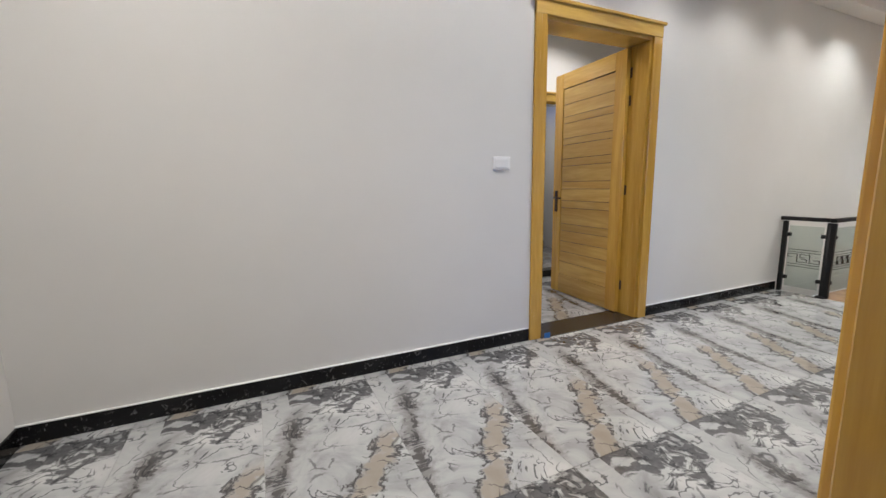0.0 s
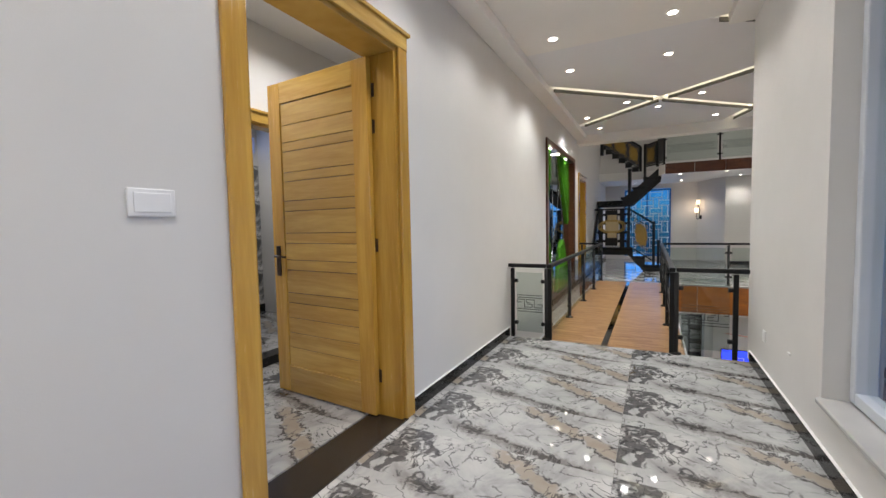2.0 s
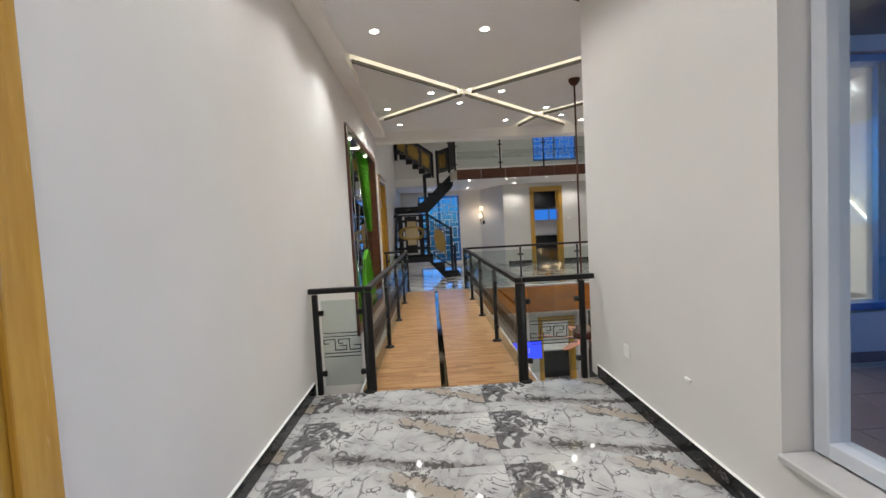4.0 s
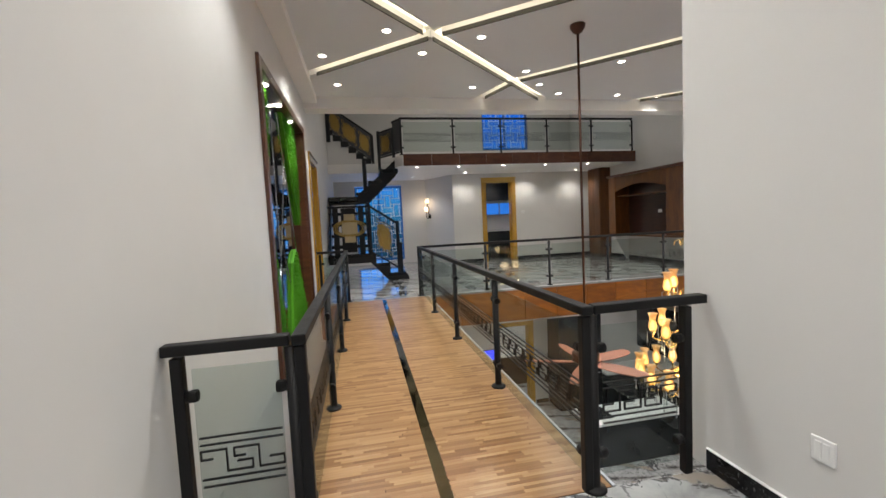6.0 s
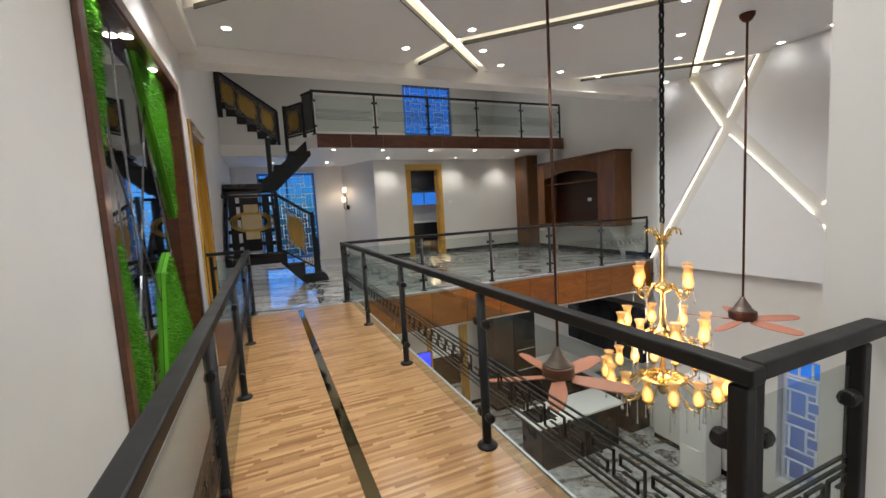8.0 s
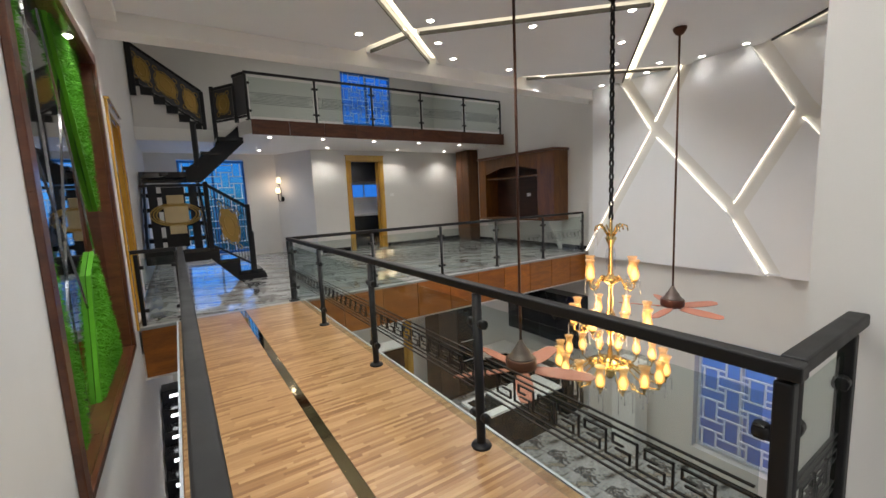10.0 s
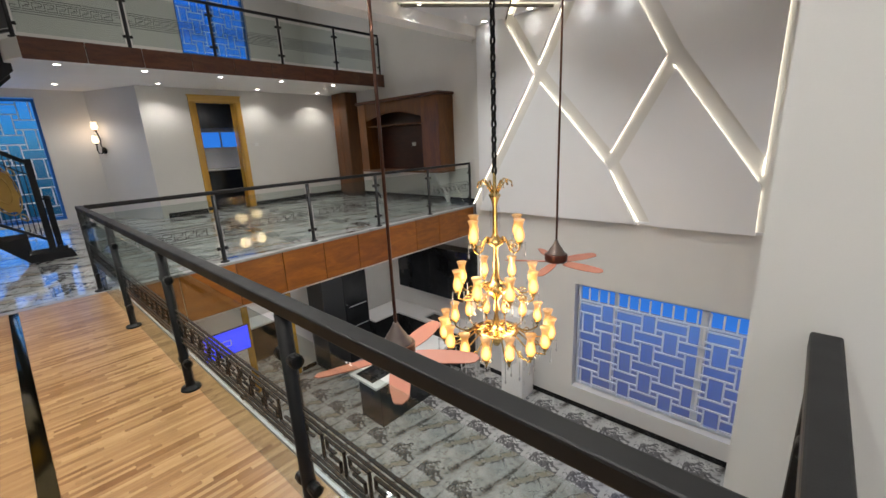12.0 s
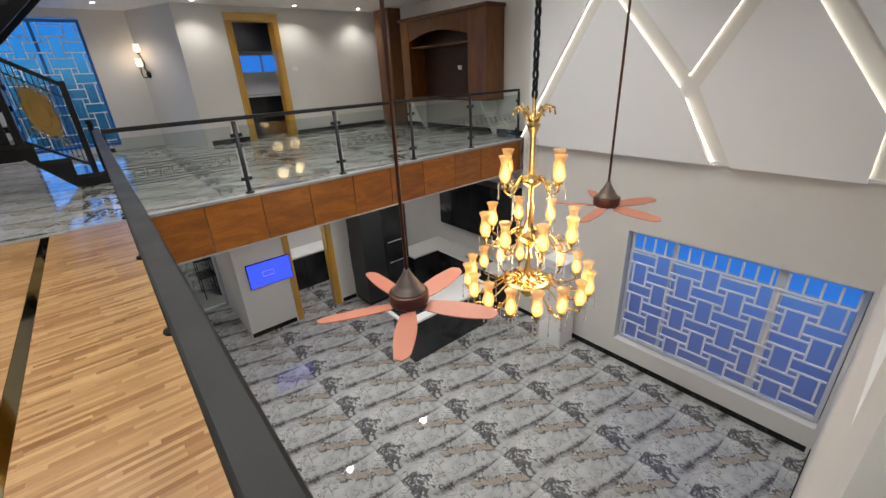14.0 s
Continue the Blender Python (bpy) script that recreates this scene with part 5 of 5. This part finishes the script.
def flight_panel(a, b, height, ovals, lift=0.06, solid=True):
    """A sloping railing panel between two posts, with gold ornaments on a dark sheet."""
    a, b = Vector(a), Vector(b)
    up = Vector((0, 0, height))
    part("handrail", bar(a + up, b + up, 0.05, 0.05), IRON, stair)
    part("bottom_rail", bar(a + Vector((0, 0, lift)), b + Vector((0, 0, lift)), 0.03, 0.035), IRON, stair)
    way = b - a
    side = Vector((way.y, -way.x, 0)).normalized()
    bm = bmesh.new()
    lo, hi = Vector((0, 0, lift + 0.03)), Vector((0, 0, height - 0.03))
    if solid:
        quad = [a + lo, b + lo, b + hi, a + hi]
        f = [bm.verts.new(q + side * 0.003) for q in quad]
        g = [bm.verts.new(q - side * 0.003) for q in quad]
        bm.faces.new(f), bm.faces.new(g[::-1])
        for k in range(4):
            bm.faces.new((f[k], g[k], g[(k + 1) % 4], f[(k + 1) % 4]))
    else:
        off = Vector((0, 0, lift + (height - lift) * 0.84))
        put_bar(bm, a + off, b + off, 0.010, 0.014)
    sheet = part("panel", bm, NET if solid else IRON, stair, "dark metal railing panel")
    n = 0 if solid else max(3, int(way.length / 0.055))
    for k in range(1, n):
        p = a + way * (k / n)
        part("baluster", bar(p + lo, p + hi, 0.010, 0.010, side), IRON, sheet)
    for u, rx in ovals:
        bm = bmesh.new()
        c = a + way * u + Vector((0, 0, (lift + height) / 2))
        along = way.normalized()
        for s in (1, -1):
            ring = []
            for k in range(28):
                t = 2 * math.pi * k / 28
                r = (abs(math.cos(t)) ** 2.6 + abs(math.sin(t)) ** 2.6) ** (-1 / 2.6) * (1 + 0.06 * math.cos(8 * t))
                ring.append(bm.verts.new(c + side * s * 0.012 + along * rx * r * math.cos(t) + Vector((0, 0, height * 0.26 * r * math.sin(t)))))
            bm.faces.new(ring if s > 0 else ring[::-1])
        bm.verts.ensure_lookup_table()
        for k in range(28):
            bm.faces.new((bm.verts[k], bm.verts[28 + k], bm.verts[28 + (k + 1) % 28], bm.verts[(k + 1) % 28]))
        cast = part("ornament", bm, GOLD, sheet, "gold painted cast ornament")
        for s in (1, -1):
            scroll = bmesh.new()
            for size in (1.14, 0.62):
                put_tube(scroll, [c + side * s * 0.016 + along * rx * size * math.cos(2 * math.pi * k / 20) + Vector((0, 0, height * 0.26 * size * math.sin(2 * math.pi * k / 20))) for k in range(21)], 0.008, 5)
            for su, sv in ((1, 1), (1, -1), (-1, 1), (-1, -1)):
                m0 = c + side * s * 0.016 + along * rx * 0.95 * su + Vector((0, 0, height * 0.27 * sv))
                put_tube(scroll, [m0 + along * 0.04 * math.cos(2 * math.pi * k / 10) + Vector((0, 0, 0.04 * math.sin(2 * math.pi * k / 10))) for k in range(11)], 0.007, 5)
            part("scrollwork", scroll, GOLD, cast, "raised gold scroll lines")


def newel(x, y, z0, z1, w=0.035):
    part("newel", box(x - w, y - w, z0, x + w, y + w, z1, 0.005), IRON, stair)


flight_panel((13.02, 1.66, 0.60), (13.02, 1.10, 0.22), 1.06, [(0.5, 0.16)], 0.06, False)
newel(13.02, 1.68, 0.6, 1.72)
newel(13.02, 1.08, 0.15, 1.32)
newel(13.72, 0.96, 0.15, 0.75)
part("finial", turned([(0.05, 0.0), (0.06, 0.02), (0.03, 0.03), (0.05, 0.05), (0.0, 0.06)], 13.72, 0.96, 14, 0.75), IRON, stair)
# oval screen in front of the open treads
part("screen_rail", box(13.28, 1.70, 1.655, 13.32, 2.58, 1.70), IRON, stair)
for y in (1.86, 2.42):
    part("screen_bar", box(13.285, y - 0.06, 0.63, 13.305, y + 0.06, 1.66), IRON, stair)
screen = part("screen_sheet", box(13.292, 1.98, 0.66, 13.302, 2.30, 1.65), IRON, stair)
ringm = bmesh.new()
for r in (0.36, 0.32, 0.28):
    put_tube(ringm, [(13.272, 2.12 + r * math.cos(t), 1.20 + r * 0.52 * math.sin(t)) for t in [2 * math.pi * k / 28 for k in range(29)]], 0.012, 6)
part("ornament", ringm, GOLD, screen, "gold oval scrollwork")
for z0, z1, w in ((1.06, 1.34, 0.17), (1.37, 1.52, 0.12), (0.88, 1.03, 0.12)):
    part("plaque", box(13.262, 2.12 - w, z0, 13.280, 2.12 + w, z1, 0.006), painted("cream_gold_plaque", (0.62, 0.5, 0.28), 0.4, 0.2, 40, 0.3), screen, "cream and gold plaque")
# rail of the winding top and the flight above
newel(13.98, 1.72, 2.05, 2.85)
flight_panel((14.0, 1.70, 2.10), (14.0, 1.66, 2.14), 0.7, [])
newel(14.35, 1.32, 2.55, 3.58)
newel(13.80, 1.0, 2.84, 3.50)
flight_panel((14.35, 1.32, 2.86), (13.80, 1.0, 2.86), 0.66, [(0.5, 0.16)])
flight_panel((13.80, 1.0, 2.86), (13.50, 0.86, 2.86), 0.80, [])
newel(14.98, 1.45, MZ, 3.62)
newel(14.98, 2.56, 3.45, 4.55, 0.05)
flight_panel((14.98, 1.45, 2.90), (14.98, 2.56, 3.68), 0.72, [(0.18, 0.13), (0.52, 0.19), (0.84, 0.13)], 0.04)
upper = thing("upper_stair", (15.0, 0, MZ), "white soffited upper stair flight with grey treads", "stair")
prof = [(1.45, 0.002)]
for k in range(6):
    prof += [(1.50 + 0.19 * k, 0.155 * (k + 1)), (1.69 + 0.19 * k, 0.155 * (k + 1))]
prof = [(y, z) for y, z in prof if y <= 2.61] + [(2.61, 0.93), (2.61, 0.002)]
part("flight", prism(prof, 0.0, 1.2, "x"), WALL, upper, "white painted flight")
for k in range(6):
    part("tread", box(-0.03, 1.48 + 0.19 * k, 0.155 * (k + 1) + 0.001, 1.2, min(2.61, 1.70 + 0.19 * k), 0.155 * (k + 1) + 0.03, 0.003), painted("grey_granite_tread", (0.12, 0.12, 0.125), 0.3, 0.3, 40, 0.05), upper, "grey granite tread")

for k in range(6):
    part("step_edge", box(-0.036, 1.50 + 0.19 * k, 0.155 * k + 0.012, -0.004, min(2.60, 1.69 + 0.19 * k), 0.155 * k + 0.154, 0.003), IRON, upper, "black stepped metal edge")

# ---- ground floor: kitchen, screen wall, island ----
structure("wall_screen_lower", wall_with("y", 13.7, 13.9, -2.75, -0.35, FLOOR0, -0.62, [(-2.28, -1.40, FLOOR0, -1.5)]), WALL, "white wall with a doorway", "wall")
structure("wall_screen_side", box(13.9, -0.55, FLOOR0, 16.6, -0.35, -0.62), WALL, "white wall", "wall")
structure("wall_kitchen_back", box(15.6, -5.2, FLOOR0, 15.8, -0.56, -0.62), WALL, "white wall", "wall")
skirting((13.687, -1.28, FLOOR0, 13.699, -0.35, FLOOR0 + 0.1), (13.687, -2.75, FLOOR0, 13.699, -2.40, FLOOR0 + 0.1))
ld = casing("door_frame", 0, 0.88, 2.16, 0, -1, 0.20, 0.09)
ld.location, ld.rotation_euler = (13.7, -1.84, FLOOR0), (0, 0, radians(-90))
scr = thing("wall_screen", (13.69, -0.96, -2.33), "bright blue lit flat screen on the wall", "screen")
part("bezel", box(-0.03, -0.43, -0.26, 0.0, 0.43, 0.26, 0.005), BLACK, scr)
part("display", box(-0.034, -0.415, -0.245, -0.03, 0.415, 0.245), BLUE_SCREEN, scr, "glowing blue picture")
part("emblem", boxes((-0.036, -0.06, -0.06, -0.0341, 0.14, -0.045), (-0.036, -0.06, 0.045, -0.0341, 0.14, 0.06), (-0.036, -0.07, -0.06, -0.0341, -0.055, 0.06), (-0.036, 0.14, -0.045, -0.0341, 0.15, 0.045)), WHITE, scr, "pale outline mark")
isl = thing("kitchen_island", (11.05, -3.25, FLOOR0), "black marble kitchen island with a white top", "kitchen island")
part("body", box(-0.30, -0.95, 0.0, 0.32, 0.92, 0.86, 0.006), STONE, isl)
part("worktop", box(-0.38, -1.0, 0.86, 0.38, 1.06, 0.91, 0.006), QUARTZ, isl, "white quartz worktop")
hob = thing("gas_hob", (11.08, -2.55, FLOOR0 + 0.911), "black glass gas hob on the island", "hob")
part("plate", box(-0.24, -0.22, 0.0, 0.24, 0.30, 0.012, 0.004), STONE, hob)
for x, y in ((-0.12, -0.08), (-0.12, 0.17), (0.12, -0.08), (0.12, 0.17)):
    part("burner", turned([(0.0, 0.03), (0.03, 0.03), (0.045, 0.02), (0.05, 0.012)], x, y, 14), IRON, hob)
    part("grate", boxes((x - 0.09, y - 0.006, 0.012, x + 0.09, y + 0.006, 0.04), (x - 0.006, y - 0.09, 0.012, x + 0.006, y + 0.09, 0.04)), IRON, hob)
tallk = thing("tall_unit", (13.35, -3.0, FLOOR0), "dark grey tall kitchen unit", "cupboard")
part("body", box(-0.3, -0.28, 0.08, 0.34, 0.24, 2.6, 0.004), painted("charcoal_laminate", (0.028, 0.03, 0.033), 0.35, 0.1), tallk)
part("plinth", box(-0.27, -0.27, 0, 0.34, 0.23, 0.08), STONE, tallk)
oven = thing("oven_tower", (13.38, -3.62, FLOOR0), "black glass oven tower with steel handles", "oven")
part("body", box(-0.3, -0.32, 0.0, 0.3, 0.32, 2.4, 0.004), STONE, oven)
for z in (0.95, 1.45):
    d = part("door", box(-0.325, -0.29, z - 0.40, -0.301, 0.29, z, 0.004), STONE, oven)
    part("handle", put_tube(bmesh.new(), [(-0.35, -0.24, z - 0.05), (-0.35, 0.24, z - 0.05)], 0.010), ALU, d, "steel bar handle")
back = thing("kitchen_counter", (13.2, -4.6, FLOOR0), "black kitchen counter with a white worktop", "counter")
part("body", box(-0.3, -0.6, 0.0, 0.3, 0.64, 0.86, 0.004), STONE, back)
part("worktop", box(-0.34, -0.6, 0.86, 0.32, 0.66, 0.90, 0.004), QUARTZ, back)
side = thing("kitchen_counter", (11.9, -4.95, FLOOR0), "black kitchen counter with a white worktop and sink", "counter")
part("body", box(-1.0, -0.3, 0.0, 0.98, 0.26, 0.86, 0.004), STONE, side)
part("worktop", boxes((-1.02, -0.3, 0.86, -0.5, 0.30, 0.90), (0.2, -0.3, 0.86, 0.98, 0.30, 0.90), (-0.5, 0.15, 0.86, 0.2, 0.30, 0.90), (-0.5, -0.3, 0.86, 0.2, -0.2, 0.90)), QUARTZ, side)
part("sink", boxes((-0.5, -0.2, 0.70, 0.2, 0.15, 0.72), (-0.5, -0.2, 0.72, -0.48, 0.15, 0.89), (0.18, -0.2, 0.72, 0.2, 0.15, 0.89)), ALU, side, "steel sink bowl")
rear = thing("kitchen_counter", (15.28, -2.1, FLOOR0), "black kitchen counter with a white worktop behind the doorway", "counter")
part("body", box(-0.28, -1.3, 0.0, 0.31, 1.3, 0.86, 0.004), STONE, rear)
part("worktop", box(-0.32, -1.32, 0.86, 0.31, 1.32, 0.90, 0.004), QUARTZ, rear, "white quartz worktop")
for k in range(4):
    part("door", box(-0.298, -1.28 + 0.645 * k, 0.10, -0.281, -0.66 + 0.645 * k, 0.84, 0.003), STONE, rear)
uc = thing("wall_cupboard", (12.0, YG + 0.005, FLOOR0 + 1.5), "black marble-look wall cupboards", "cupboard")
part("body", box(-1.2, 0, 0, 1.0, 0.36, 1.15, 0.004), STONE, uc)
for k in range(4):
    part("door", box(-1.19 + 0.55 * k, 0.36, 0.01, -0.66 + 0.55 * k, 0.378, 1.14, 0.003), STONE, uc)
pil = thing("air_conditioner", (9.45, -4.72, FLOOR0), "white floor-standing air conditioner by the wall", "air conditioner")
part("body", box(-0.24, -0.22, 0.0, 0.24, 0.20, 1.75, 0.02, 2), WHITE, pil)
for k in range(12):
    part("slat", box(-0.2, 0.20, 0.12 + 0.035 * k, 0.2, 0.212, 0.14 + 0.035 * k, 0.002), WHITE, pil)
part("outlet", box(-0.2, 0.20, 1.35, 0.2, 0.206, 1.6, 0.004), ALU, pil, "grey air outlet")
for x, y in ((12.0, -1.2), (12.0, -3.2), (14.8, -1.6), (14.8, -3.6), (12.0, 1.2)):
    copy_thing(first, pose(x, y, -0.62))
    lamp("spot", "SPOT", pose(x, y, -0.64), SPOT_WATTS * 1.3, LIGHT, size=140, blend=0.7)

# lower stair beside the left wall
low = thing("lower_stair", (9.2, 2.0, FLOOR0), "dark granite lower stair along the wall with lit risers", "stair")
for k in range(12):
    part("step", box(0.28 * k, -0.55, 0.0 if k == 0 else 0.19 * k - 0.03, 0.28 * k + 0.31, 0.6, 0.19 * (k + 1), 0.004), TREAD, low, "dark granite step")
    part("step_light", box(0.28 * k - 0.006, 0.30, 0.19 * k + 0.08, 0.28 * k, 0.50, 0.19 * k + 0.12), LAMP_STEP, low, "small lit step light")

# marble-clad room behind a glass screen on the ground floor
for i in range(4):
    for j in range(5):
        t = new("wall_tile", mesh_of("wall_tile", box(-0.012, 0, 0, 0, 0.598, 0.598, 0.002), BATH_TILE))
        t.location = (XEND - 0.001, -0.34 + 0.6 * i, FLOOR0 + 0.6 * j)
        t.parent = bpy.data.objects["wall_end"]
window_frame("glass_screen", (15.6, 1.5, FLOOR0 + 0.001), -90, 1.84, 2.3, [0.5], ALU, "glass shower screen with pale frame on the ground floor")
rack = thing("shelf_rack", (16.45, -0.16, FLOOR0), "dark slatted shelf rack against a white wall", "shelf")
for z in (0.55, 1.0, 1.45, 1.9):
    part("shelf", box(-0.25, -0.18, z, 0.25, 0.18, z + 0.03, 0.003), STONE, rack)
for x in (-0.24, 0.22):
    part("upright", box(x, -0.17, 0.0, x + 0.02, -0.15, 1.95), IRON, rack)
    part("upright", box(x, 0.15, 0.0, x + 0.02, 0.17, 1.95), IRON, rack)
lamp("spot", "SPOT", pose(15.9, 0.8, -0.66), SPOT_WATTS * 1.3, LIGHT, size=150, blend=0.7)

# ---- floor tiles ----
TX, TY = 0.63, 1.26
tile_meshes = {}


def tile_mesh(w, d):
    key = (round(w, 3), round(d, 3))
    if key not in tile_meshes:
        tile_meshes[key] = mesh_of("tile", box(0, 0, -0.012, w - 0.002, d - 0.002, 0.0), MARBLE)
    return tile_meshes[key]


def tile_floor(owner, x0, x1, y0, y1, z, ox, oy):
    """Tiles on a regular grid from (ox, oy), cut to the room."""
    owner = bpy.data.objects[owner]
    i0, j0 = math.floor((x0 - ox) / TX), math.floor((y0 - oy) / TY)
    cells = [(i, j) for i in range(i0, i0 + int((x1 - x0) / TX) + 3) for j in range(j0, j0 + int((y1 - y0) / TY) + 3)]
    for i, j in cells:
        ax, ay = ox + i * TX, oy + j * TY
        a, b, c, d = max(ax, x0), min(ax + TX, x1), max(ay, y0), min(ay + TY, y1)
        if b - a < 0.02 or d - c < 0.02:
            continue
        ob = new("tile", mesh_of("tile", box(a - ax, c - ay, -0.012, b - ax - 0.002, d - ay - 0.002, 0.0), MARBLE) if (b - a < TX - 1e-3 or d - c < TY - 1e-3) else tile_mesh(TX, TY))
        ob.location = (ax, ay, z)
        ob.parent = owner


tile_floor("floor_corridor", -1.12, XE, YR, YL, 0.0, 4.40 - 10 * TX, 1.29 - TY)
tile_floor("floor_gallery", XG + 0.06, XEND, YG, YL, 0.0, XG + 0.06, 1.29 - TY)
tile_floor("floor_hall", 5.52, 15.6, YG, YL, FLOOR0, 5.22, YH + 0.46 - TY)
tile_floor("floor_bedroom", 0.5, 5.4, YL + 0.28, 6.66, 0.0, 0.5, YL + 0.28)

# ---- staves of the bridge floor: short strips laid across it ----
STAVE_L, STAVE_W, NEAR_X = 0.25, 0.0215, 6.42
stave_meshes = {}
rnd = random.Random(11)
for owner, y0, y1 in FLOORINGS:
    verts, faces = [], []
    x, row = XE + 0.004, 0
    while x < XG - 0.006:
        wide = min(STAVE_W, XG - 0.004 - x) - 0.0006
        y = y0 - rnd.uniform(0.0, STAVE_L - 0.03)
        while y < y1 - 0.004:
            a, b = max(y, y0), min(y + STAVE_L, y1)
            y += STAVE_L
            if b - a < 0.006:
                continue
            long = round(b - a - 0.0008, 2)
            if x < NEAR_X:
                if long not in stave_meshes:
                    stave_meshes[long] = mesh_of("stave", box(0, 0, -0.003, STAVE_W - 0.0006, 1.0, 0.0), STAVE)
                    for v in stave_meshes[long].vertices:
                        v.co.y *= max(long, 0.006)
                ob = new("stave", stave_meshes[long])
                ob.parent, ob.location = owner, (x, a + 0.0004, 0.0)
            else:
                n = len(verts)
                verts += [(px, py, pz) for pz in (-0.003, 0.0) for px, py in ((x, a + 0.0004), (x + wide, a + 0.0004), (x + wide, b - 0.0004), (x, b - 0.0004))]
                faces += [tuple(n + k for k in q) for q in ((4, 5, 6, 7), (0, 1, 5, 4), (1, 2, 6, 5), (2, 3, 7, 6), (3, 0, 4, 7))]
        x += STAVE_W
    me = bpy.data.meshes.new("staves")
    me.from_pydata(verts, [], faces)
    me.materials.append(STAVE_FAR)
    far_staves = tagged(new("strip_flooring", me), kind="stuff")
    far_staves.parent = owner
